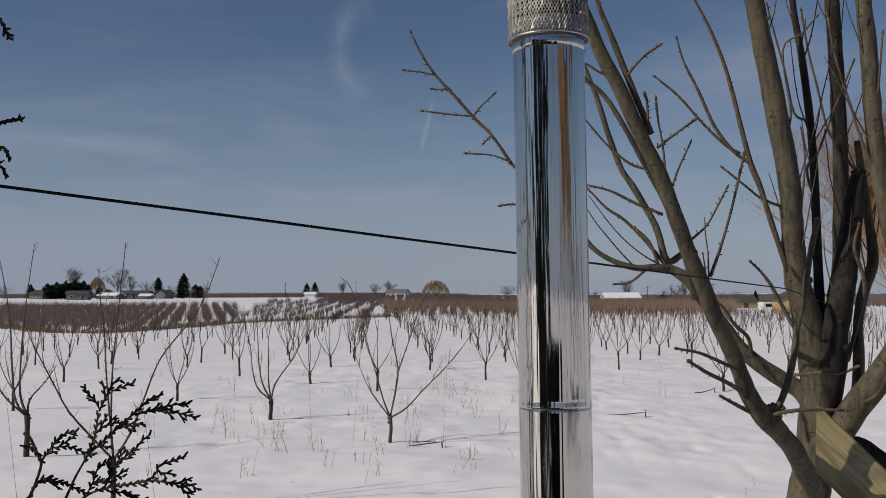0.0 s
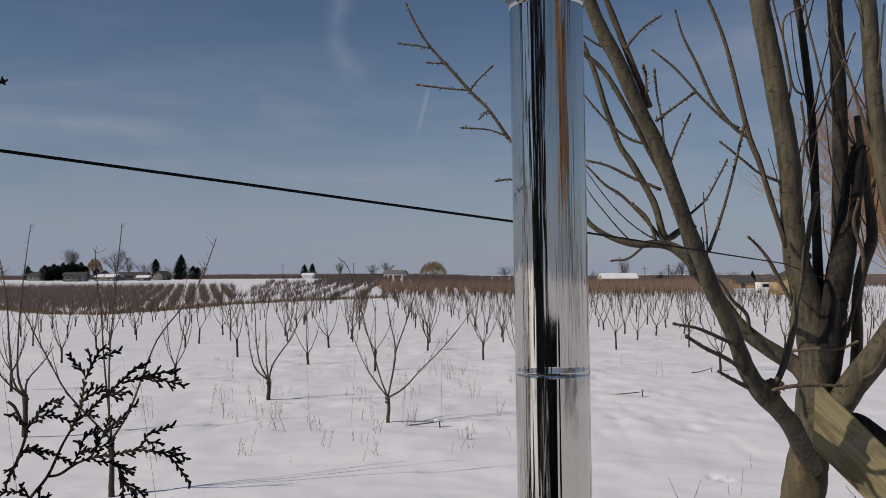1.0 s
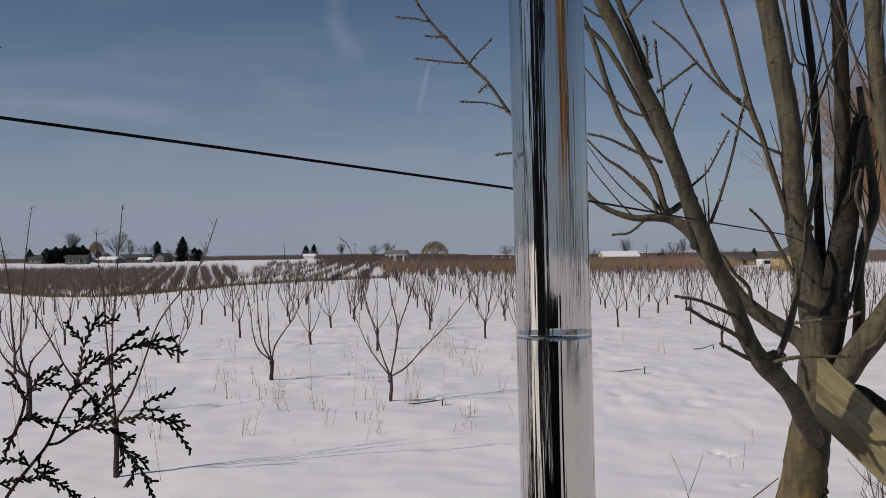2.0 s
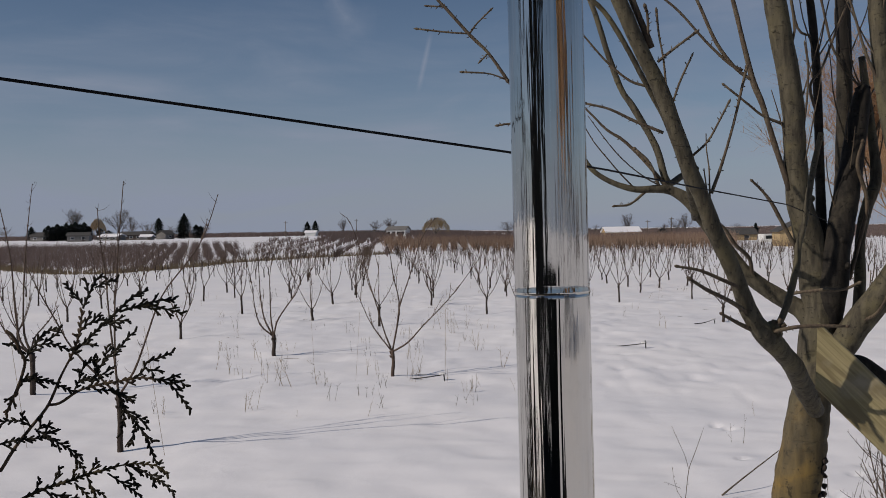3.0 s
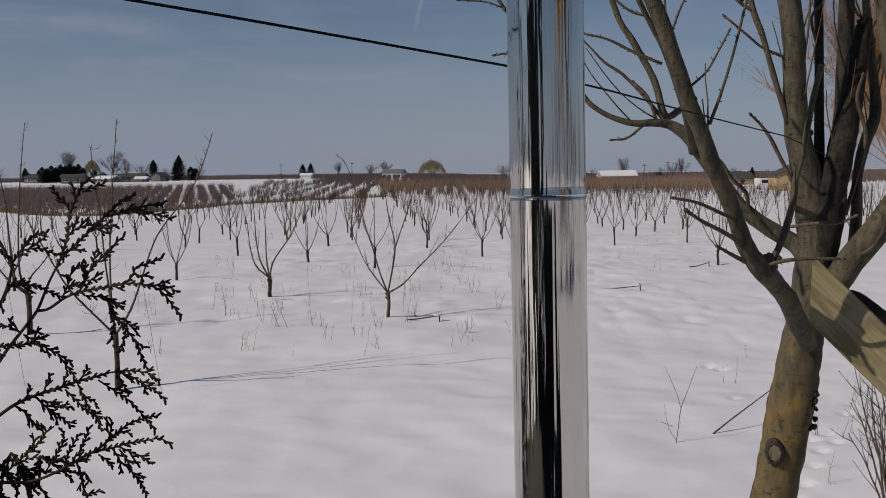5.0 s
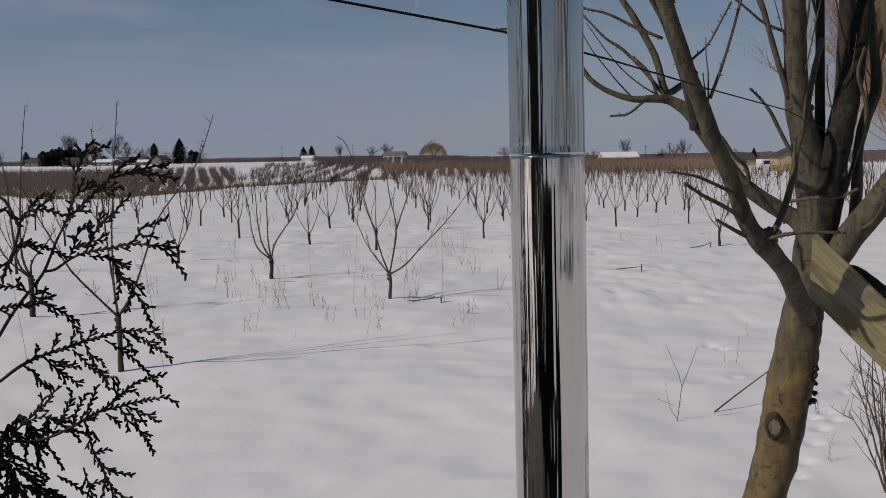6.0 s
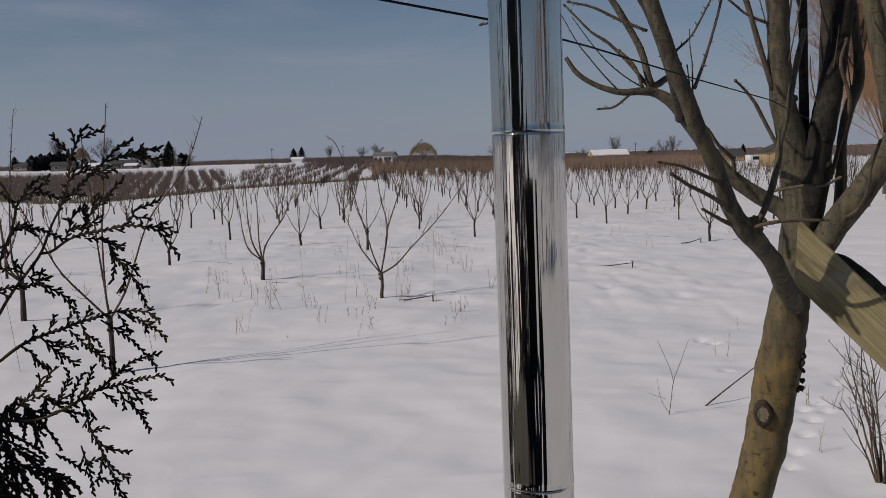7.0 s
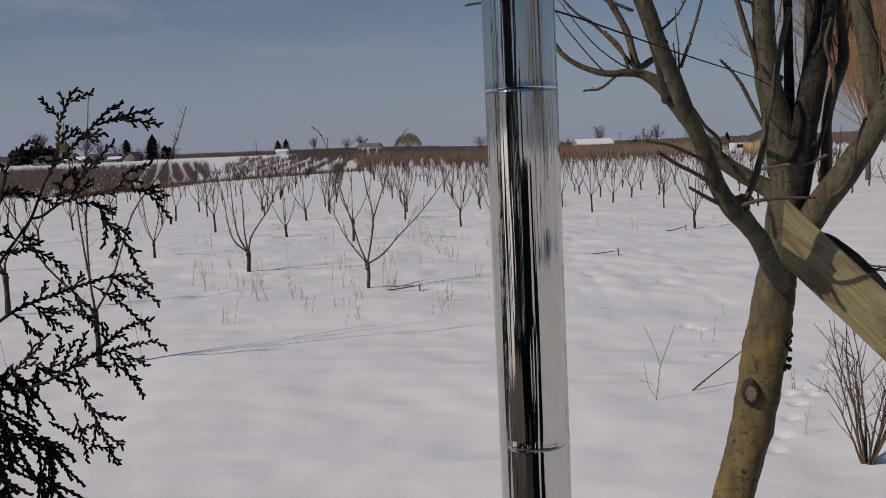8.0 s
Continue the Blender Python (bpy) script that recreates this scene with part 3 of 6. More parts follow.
def vase_spikes(out, rng, x, y, height, radius, count=7, spread=0.3):
    z = ground_z(x, y) - 0.1
    out.append(((x, y, z), (x, y, z + height * 0.5), radius * 2.2))
    for k in range(count):
        a = rng.uniform(0, 6.28)
        s = spread * height * rng.uniform(0.3, 1.1)
        b = (x + 0.15 * s * math.cos(a), y + 0.15 * s * math.sin(a), z + height * rng.uniform(0.12, 0.4))
        out.append((b, (x + s * math.cos(a), y + s * math.sin(a), z + height * rng.uniform(0.75, 1.15)), radius * rng.uniform(0.6, 1.2)))


rest = []
for x, y in SPOTS[270:]:
    vase_spikes(rest, field, x, y, field.uniform(2.0, 2.7), 0.019, 16, 0.36)
spike_cloud("far_orchard_trees", rest, PEACH, "rows of leafless vase-shaped fruit trees in snow", "fruit trees")


# ---- the far orchard blocks ----
def block(name, x0, x1, y0, y1, row_gap, tree_gap, height, radius, mat, label, seed, count=7, skew=-0.13, keep=1.0, inside=None, spread=0.3):
    rng, spikes = random.Random(seed), []
    x = x0
    while x < x1:
        y = y0
        while y < y1:
            px, py = x + skew * (y - y0) + rng.uniform(-0.5, 0.5), y + rng.uniform(-0.6, 0.6)
            if rng.random() < keep and (inside is None or inside(px, py)):
                vase_spikes(spikes, rng, px, py, height * rng.uniform(0.8, 1.15), radius, count, spread)
            y += tree_gap
        x += row_gap
    return spike_cloud(name, spikes, mat, label, "orchard")


block("brown_orchard", -42, 150, 171, 236, 2.0, 1.8, 2.75, 0.028, FAR_BROWN, "dense reddish-brown leafless orchard block", 3, 14, -0.05, 0.97, lambda x, y: x > -20 - 0.15 * (y - 171) and x < 0.235 * y + 2, 0.42)
block("dark_orchard", -150, 160, 240, 400, 2.6, 2.2, 2.2, 0.050, FAR_PURPLE, "dark purplish-brown leafless orchard in the distance", 4, 12, -0.1, 0.95, lambda x, y: x > -46 - 0.12 * (y - 240), 0.5)
block("hill_orchard", -170, -20, 104, 212, 2.3, 0.9, 1.75, 0.021, FAR_PURPLE, "purplish-brown rows of small leafless trees on a slope", 6, 13, -0.32, 0.97, lambda x, y: y > 104 + 1.07 * max(-50 - x, 0) and x < -40.5 and x > -0.56 * y - 14 and x < -0.30 * y + 4, 0.6)
block("middle_orchard", -110, -14, 150, 262, 4.0, 1.9, 1.6, 0.030, FAR_PURPLE, "rows of dark leafless trees with snow between", 7, 14, -0.1, 0.88, lambda x, y: x < -20 - 0.15 * (y - 171) and x > -0.30 * y + 4 and x > -58 + 0.72 * (y - 112) - 12 - 0.9 * max(y - 150, 0), 0.5)
block("horizon_orchard", -520, 520, 405, 600, 4.6, 4.6, 2.3, 0.13, FAR_PURPLE, "thin dark line of orchards on the horizon", 8, 8, 0.0, 0.95, None, 0.7)
block("far_woods", -1000, 1000, 860, 885, 1.9, 5.0, 2.6, 0.4, FAR_PURPLE, "thin dark tree line along the horizon", 10, 6, 0.0, 0.95, None, 0.8)


def bank():
    """Dry grass along the ditch bank at the far edge of the field."""
    rng, spikes = random.Random(9), []
    line = [(-78, 131), (-64, 119), (-50, 104), (-43, 101), (-39.5, 118), (-38.5, 132), (-30, 150), (-19, 166)]
    for (ax, ay), (bx, by) in zip(line, line[1:]):
        for k in range(int(math.hypot(bx - ax, by - ay) * 26)):
            f = rng.random()
            x, y = ax + (bx - ax) * f + rng.gauss(0, 0.8), ay + (by - ay) * f + rng.gauss(0, 0.8)
            z = ground_z(x, y) - 0.03
            spikes.append(((x, y, z), (x + rng.uniform(-.3, .3), y + rng.uniform(-.3, .3), z + rng.uniform(0.3, 0.95)), 0.06))
    spike_cloud("dry_grass", spikes, STRAW, "strip of dry straw-coloured grass along a ditch bank", "grass")


bank()


# ---- far trees ----
def bare_tree(x, y, height, width, mat, label, seed, name="bare_tree", thick=1.0, dense=34, boughs=16):
    rng = random.Random(seed)
    z = ground_z(x, y)
    tree = tagged(empty(name, pose(x, y, z)), label, "tree")
    bm = bmesh.new()
    r = 0.022 * height * thick
    tube(bm, [(0, 0, -0.3, r * 1.3), (0.05, 0, height * 0.18, r), (-0.05, 0.05, height * 0.4, r * 0.75)], 6, 2)
    part("trunk", bm, BARE_TREE, tree)
    spikes = []
    for k in range(boughs):
        a = rng.uniform(0, 6.28)
        lean = rng.uniform(0.1, 0.95)
        tip = Vector((lean * width * 0.5 * math.cos(a), lean * width * 0.5 * math.sin(a), height * (1.0 - 0.35 * lean * lean) * rng.uniform(0.8, 1.0)))
        start = Vector((0, 0, height * rng.uniform(0.15, 0.4)))
        spikes.append((start, tip, r * 0.38))
        for j in range(dense):
            f = rng.uniform(0.25, 1.0)
            q = start.lerp(tip, f)
            e = q + Vector((rng.gauss(0, 1), rng.gauss(0, 1), rng.uniform(0.1, 1.5))) * height * 0.08
            spikes.append((q, e, r * 0.17))
            for i in range(3):
                g = q.lerp(e, rng.uniform(0.3, 1))
                spikes.append((g, g + Vector((rng.gauss(0, 1), rng.gauss(0, 1), rng.uniform(-0.2, 1.2))) * height * 0.055, r * 0.115))
    crown = spike_cloud("crown", spikes, mat, "", "")
    crown.parent = tree
    del crown["kind"]
    return tree


def conifer(x, y, height, width, seed, round_top=False):
    rng = random.Random(seed)
    tree = tagged(empty("conifer", pose(x, y, ground_z(x, y))), "dark evergreen conifer in the distance", "conifer", "far conifers")
    bm = bmesh.new()
    tube(bm, [(0, 0, -0.3, 0.03 * height), (0, 0, height * 0.5, 0.02 * height), (0, 0, height * 0.95, 0.004 * height)], 6, 1)
    part("trunk", bm, BARE_TREE, tree)
    spikes = []
    for k in range(1500):
        f = rng.random() ** 0.8
        reach = width * 0.5 * ((1 - f ** (round_top + 1.5)) if round_top else (1 - f) ** 0.75 * min(1, 0.55 + 3 * f)) * rng.uniform(0.55, 1.08) * (1 + 0.25 * noise.noise(Vector((f * 9, seed, k % 7))))
        a = rng.uniform(0, 6.28)
        b = Vector((0.35 * reach * math.cos(a), 0.35 * reach * math.sin(a), height * (0.04 + 0.93 * f)))
        spikes.append((b, (reach * math.cos(a), reach * math.sin(a), b.z + height * rng.uniform(-0.05, 0.03)), 0.048 * height * rng.uniform(0.5, 1.1)))
    crown = spike_cloud("crown", spikes, EVERGREEN, "", "")
    crown.parent = tree
    del crown["kind"]
    return tree


def willow(x, y, height, width, mat, label, seed, strands=1500, thin=0.05):
    rng = random.Random(seed)
    tree = tagged(empty("willow_tree", pose(x, y, ground_z(x, y))), label, "willow")
    bm = bmesh.new()
    tube(bm, [(0, 0, -0.3, 0.05 * height), (0.1, 0, height * 0.2, 0.035 * height), (0, 0.1, height * 0.45, 0.022 * height)], 7, 2)
    for k in range(7):
        a = k * 0.9
        tube(bm, [(0, 0, height * 0.25, 0.02 * height), (0.2 * width * math.cos(a), 0.2 * width * math.sin(a), height * 0.6, 0.012 * height), (0.33 * width * math.cos(a), 0.33 * width * math.sin(a), height * 0.88, 0.004 * height)], 5, 2)
    part("trunk", bm, BARE_TREE, tree)
    spikes = []
    for k in range(strands):
        a, lean = rng.uniform(0, 6.28), math.sqrt(rng.random())
        top = height * (1 - 0.42 * lean ** 2.4) * rng.uniform(0.86, 1.0)
        px, py = 0.46 * width * lean * math.cos(a), 0.46 * width * lean * math.sin(a)
        drop = height * rng.uniform(0.12, 0.42) * (0.4 + 0.6 * lean)
        spikes.append(((px, py, top), (px * 1.10 + rng.uniform(-.2, .2), py * 1.10, max(top - drop, 0.3)), thin))
        if k % 3 == 0:
            spikes.append(((px * 0.6, py * 0.6, top * 0.75), (px, py, top), thin))
    crown = spike_cloud("crown", spikes, mat, "", "")
    crown.parent = tree
    del crown["kind"]
    return tree


for n, (x, y, h, w) in enumerate([(-135.0, 330, 10.5, 11), (-136.0, 345, 8, 8), (-146.5, 320, 11, 7), (-135.3, 360, 6.5, 9), (-130.3, 370, 5, 7), (-113.5, 360, 4.5, 7), (-181.7, 340, 5, 9),
                                  (-62.6, 380, 6.5, 5), (-49.8, 380, 6, 10), (-46.4, 400, 7.5, 6), (3.2, 350, 6.5, 8.5), (44.1, 330, 7.5, 7), (60.6, 330, 6, 7), (65.6, 340, 7.5, 7), (61.7, 360, 4.5, 6),
                                  (68.8, 300, 4, 7), (78.0, 320, 4, 7), (34.9, 350, 4.5, 7), (41.9, 380, 4, 7)]):
    bare_tree(x, y, h * 1.08, w * 1.15, BARE_TREE, "grey leafless broad tree in the distance", 100 + n)
for n, (x, y, h, w, rt) in enumerate([(-125.8, 345, 8.0, 3.6, 4), (-116.2, 345, 9.6, 6.0, 1), (-117.8, 347, 7.0, 4.0, 2), (-113.4, 350, 5.4, 4.2, 3), (-111.6, 350, 4.9, 3.6, 3)]
                                     + [(-151.8 + 1.25 * k, 312 + 0.7 * k, (5.6, 5.2, 6.1, 5.5, 6.4, 5.9, 6.7, 6.0, 6.6, 5.2)[k], 3.4, 4) for k in range(10)]
                                     + [(-171.8, 340, 5.6, 4.5, 1), (-169.4, 345, 4.8, 3.5, 0), (-163.0, 345, 5.4, 3.2, 0), (-136.8, 326, 3.6, 4.5, 3), (-139.0, 324, 4.4, 4.0, 2),
                                      (-85.5, 420, 6.6, 4.4, 1), (-81.9, 420, 7.0, 4.2, 1), (-97.5, 430, 2.4, 2.2, 2), (68.9, 260, 4.3, 3.0, 0), (56.0, 330, 3.0, 6, 2)]):
    conifer(x, y, h, w * 1.35, 200 + n, rt)
willow(-19.9, 300, 7.4, 9.2, WILLOW, "golden leafless willow in the distance", 301, 700, 0.045)
willow(-142.4, 330, 8.0, 6.0, WILLOW, "golden leafless willow beside the far houses", 302, 520, 0.045)
willow(32.5, 66, 15.0, 17.0, RED_WILLOW, "tall reddish leafless willow with fine hanging twigs", 303, 3000, 0.011)
bare_tree(30.8, 75, 19.0, 24.0, RED_WILLOW, "tall reddish leafless tree with fine spreading twigs", 304, "red_twig_tree", 0.42, 75, 46)

# trees across the yard behind the walk
willow(25.0, -21.0, 19.0, 13.0, RED_WILLOW, "tall brown leafless willow across the yard", 305, 3600, 0.045)
for n, (x, y, h, w) in enumerate([(10.0, -31.0, 8, 9), (17.0, -27.0, 9, 9), (30.0, -14.0, 9, 9), (33.0, -7.0, 7, 9), (34.0, 2.0, 8, 9)]):
    bare_tree(x, y, h, w, BARE_TREE, "leafless broad tree across the snowy yard", 140 + n)


# ---- far houses ----
def roof_prism(bm, w, d, h0, h1, over, thick, side):
    """One sloping slab of a gable roof whose ridge runs along x."""
    s = side
    a = [(-w / 2 - over, s * (d / 2 + over), h0 - over * (h1 - h0) / (d / 2)), (w / 2 + over, s * (d / 2 + over), h0 - over * (h1 - h0) / (d / 2)), (w / 2 + over, 0, h1), (-w / 2 - over, 0, h1)]
    low = [bm.verts.new(p) for p in a]
    top = [bm.verts.new((p[0], p[1], p[2] + thick)) for p in a]
    bm.faces.new(low[::-1])
    bm.faces.new(top)
    for i in range(4):
        bm.faces.new((low[i], low[(i + 1) % 4], top[(i + 1) % 4], top[i]))
    bmesh.ops.recalc_face_normals(bm, faces=bm.faces)


def house(name, x, y, w, d, wall_h, roof_h, wall_mat, roof_mat, label, turn=0.0, windows=3, door=True):
    house_ob = tagged(empty(name, pose(x, y, ground_z(x, y) - 0.1, 0, 0, turn)), label, "house", "far houses")
    bm = bmesh.new()
    box(bm, (-w / 2, -d / 2, -0.4), (w / 2, d / 2, wall_h))
    part("wall", bm, wall_mat, house_ob, smooth=False)
    for s in (-1, 1):
        bm = bmesh.new()
        roof_prism(bm, w, d, wall_h + 0.02, wall_h + roof_h, 0.4, 0.22, s)
        part("roof", bm, roof_mat, house_ob, smooth=False)
    for s in (-1, 1):
        bm = bmesh.new()
        v = [bm.verts.new(p) for p in ((s * (w / 2 - 0.06), -d / 2 + 0.05, wall_h + 0.002), (s * (w / 2 - 0.06), d / 2 - 0.05, wall_h + 0.002), (s * (w / 2 - 0.06), 0, wall_h + roof_h - 0.05),
                                       (s * (w / 2 - 0.2), -d / 2 + 0.05, wall_h + 0.002), (s * (w / 2 - 0.2), d / 2 - 0.05, wall_h + 0.002), (s * (w / 2 - 0.2), 0, wall_h + roof_h - 0.05))]
        for f in ((0, 1, 2), (5, 4, 3), (0, 3, 4, 1), (1, 4, 5, 2), (2, 5, 3, 0)):
            bm.faces.new([v[i] for i in f])
        bmesh.ops.recalc_face_normals(bm, faces=bm.faces)
        part("gable", bm, wall_mat, house_ob, smooth=False)
    for k in range(windows):
        wx = -w / 2 + w * (k + 0.5) / windows
        bm = bmesh.new()
        box(bm, (wx - 0.55, -d / 2 - 0.05, wall_h * 0.36), (wx + 0.55, -d / 2 + 0.03, wall_h * 0.80))
        frame_ob = part("window", bm, WHITE_WALL, house_ob, smooth=False)
        bm = bmesh.new()
        box(bm, (wx - 0.46, -d / 2 - 0.06, wall_h * 0.36 + 0.09), (wx + 0.46, -d / 2 - 0.046, wall_h * 0.80 - 0.09))
        part("pane", bm, GLASS_DARK, frame_ob, smooth=False)
    if door:
        bm = bmesh.new()
        box(bm, (w * 0.18, -d / 2 - 0.05, -0.2), (w * 0.18 + 0.95, -d / 2 + 0.03, min(2.1, wall_h * 0.82)))
        part("door", bm, DARK_WALL, house_ob, smooth=False)
    return house_ob


house("farmhouse", -135.6, 300, 6.6, 5.0, 2.0, 0.9, GREY_WALL, ROOF_DARK, "low grey farmhouse on the rise", 12, 2)
house("farmhouse", -133.1, 320, 6.8, 6, 1.4, 0.8, GREY_WALL, SNOW, "low farmhouse with a snow-covered roof", -6, 3)
house("farmhouse", -128.1, 330, 10, 7, 1.8, 1.1, DARK_WALL, ROOF_DARK, "dark brown farmhouse with a shingle roof", 5, 4)
house("shed", -118.9, 315, 3.6, 4, 1.2, 0.6, GREY_WALL, SNOW, "small grey shed with a snowy roof", 5, 1)
house("farmhouse", -121.6, 340, 4.0, 5, 2.0, 1.2, GREY_WALL, ROOF_DARK, "small white house between conifers", 60, 1)
house("farmhouse", -167.3, 340, 7.0, 6, 2.0, 1.2, GREY_WALL, ROOF_DARK, "grey house behind the hill orchard", 0, 2)
house("shed", -75.7, 380, 4.2, 5, 1.6, 0.7, WHITE_WALL, SNOW, "small white shed with a snowy roof", 0, 0, False)
house("white_house", -36.2, 340, 7.0, 6, 2.8, 1.1, WHITE_WALL, GREY_WALL, "white single-storey house with dark windows", -10, 4)
house("long_barn", -52.8, 380, 14, 7, 1.2, 0.7, DARK_WALL, ROOF_DARK, "long low dark barn", 0, 3)
house("barn", 38.0, 300, 10.5, 9, 2.1, 1.5, TAN_WALL, SNOW, "low barn with a broad snow-covered roof", 4, 3)
house("tan_house", 56.3, 180, 8.5, 9.5, 2.9, 2.2, TAN_WALL, ROOF_DARK, "tan gabled house behind the bare tree", 84, 2)
house("brown_house", 58.2, 240, 9.5, 7, 1.6, 1.3, TAN_WALL, ROOF_DARK, "low brown-roofed house at the field's edge", 0, 2)




def trailer(x, y):
    t = tagged(empty("trailer", pose(x, y, ground_z(x, y))), "white box trailer parked beside the tan house", "trailer")
    bm = bmesh.new()
    box(bm, (-1.15, -1.4, 0.55), (1.15, 2.6, 2.15), 0.06)
    part("body", bm, WHITE_WALL, t, smooth=False)
    for sx in (-1, 1):
        bm = bmesh.new()
        tube(bm, [(sx * 0.95, 0.4, 0.33, 0.33), (sx * 1.13, 0.4, 0.33, 0.33)], 16, 1)
        part("wheel", bm, PLASTIC_BLACK, t)
    bm = bmesh.new()
    box(bm, (-0.7, -1.43, 1.2), (0.7, -1.395, 1.85))
    part("window", bm, GLASS_DARK, t, smooth=False)


trailer(52.6, 190)
for x, y, h in ((-90.7, 400, 6.5), (64.4, 360, 7), (73.2, 330, 7), (-176.8, 380, 8), (-61.9, 410, 7), (54.1, 350, 6)):
    bm = bmesh.new()
    z = ground_z(x, y)
    tube(bm, [(x, y, z - 0.3, 0.16), (x, y, z + h, 0.11)], 6, 1)
    box(bm, (x - 0.9, y - 0.06, z + h - 0.7), (x + 0.9, y + 0.06, z + h - 0.55))
    tagged(mesh_object("utility_pole", bm, POLE), "thin wooden utility pole in the distance", "utility pole", "utility poles")


# ---- the bare tree with a board leaning in its crotch ----
TREE = tagged(empty("bare_tree", pose(1.30, 4.72, 0)), "large leafless tree with smooth olive-grey bark", "tree")
tree_rng = random.Random(77)


def local(points, base):
    return [(x - base[0], y - base[1], z - base[2], r) for x, y, z, r in points]


def buds(bm, rng, points, count, size):
    """Alternate swollen buds and short spurs along a twig."""
    path = [Vector(p[:3]) for p in points]
    for k in range(count):
        f = (k + rng.uniform(0.2, 0.8)) / count
        i = min(int(f * (len(path) - 1)), len(path) - 2)
        u = f * (len(path) - 1) - i
        q, d = path[i].lerp(path[i + 1], u), (path[i + 1] - path[i]).normalized()
        r = points[i][3] + (points[i + 1][3] - points[i][3]) * u
        side = d.cross(Vector((rng.uniform(-1, 1), rng.uniform(-1, 1), rng.uniform(-1, 1)))).normalized()
        e = (side + d * 0.6).normalized()
        length = size * rng.uniform(0.6, 1.8)
        tube(bm, [(*(q + side * r * 0.5), 0.0016), (*(q + side * r * 0.5 + e * length * 0.6), 0.0022), (*(q + side * r * 0.5 + e * length), 0.0009)], 4, 1)


def limb(look_of, mat, points):
    pts = local(points, (1.30, 4.72, 0))
    bm = bmesh.new()
    tube(bm, pts, 14, 5, 0.10, 0, tree_rng.uniform(0, 50))
    # scars and old knots
    path = spline(pts, 3)
    for k in range(6):
        q = path[tree_rng.randrange(2, len(path) - 2)]
        a = tree_rng.uniform(0, 6.28)
        n = Vector((math.cos(a), -abs(math.sin(a)), 0.2)).normalized()
        c = Vector(q[:3]) + n * q[3] * 0.75
        tube(bm, [(*c, q[3] * 0.34), (*(c + n * q[3] * 0.32), q[3] * 0.24), (*(c + n * q[3] * 0.40), q[3] * 0.12)], 7, 1, 0.2)
    part("limb", bm, mat, TREE, "smooth bare " + look_of)
    # thin whips that leave the limb
    for k in range({"leaning limb": 5, "far limb": 2}.get(look_of, 10)):
        i = tree_rng.randrange(len(path) // 3, len(path) - 1)
        q, d = Vector(path[i][:3]), (Vector(path[i + 1][:3]) - Vector(path[i][:3])).normalized()
        out = (d + Vector((tree_rng.uniform(-0.9, 0.9), tree_rng.uniform(-0.5, 0.5), tree_rng.uniform(-0.1, 0.8)))).normalized()
        run = limb_path(tree_rng, q, out, tree_rng.uniform(0.12, 0.62), 0.12, 5)
        twig = with_radius(run, 0.0048, 0.0022)
        bm = bmesh.new()
        tube(bm, twig, 5, 2, 0.1)
        buds(bm, tree_rng, twig, 6, 0.008)
        part("twig", bm, TWIG, TREE)


def branch(points):
    pts = local(points, (1.30, 4.72, 0))
    bm = bmesh.new()
    tube(bm, pts, 8, 4, 0.14, 0, tree_rng.uniform(0, 50))
    tip = pts[-1]
    thin = pts[-1][3] < 0.012
    buds(bm, tree_rng, pts, 3 + 2 * len(pts), 0.010)
    if thin:
        d = (Vector(pts[-1][:3]) - Vector(pts[-2][:3])).normalized()
        c = Vector(tip[:3])
        tube(bm, [(*c, tip[3]), (*(c + d * 0.010), tip[3] * 1.2 + 0.0006), (*(c + d * 0.022), 0.001)], 6, 2)
    part("branch", bm, BARK if pts[0][3] > 0.016 else TWIG, TREE)


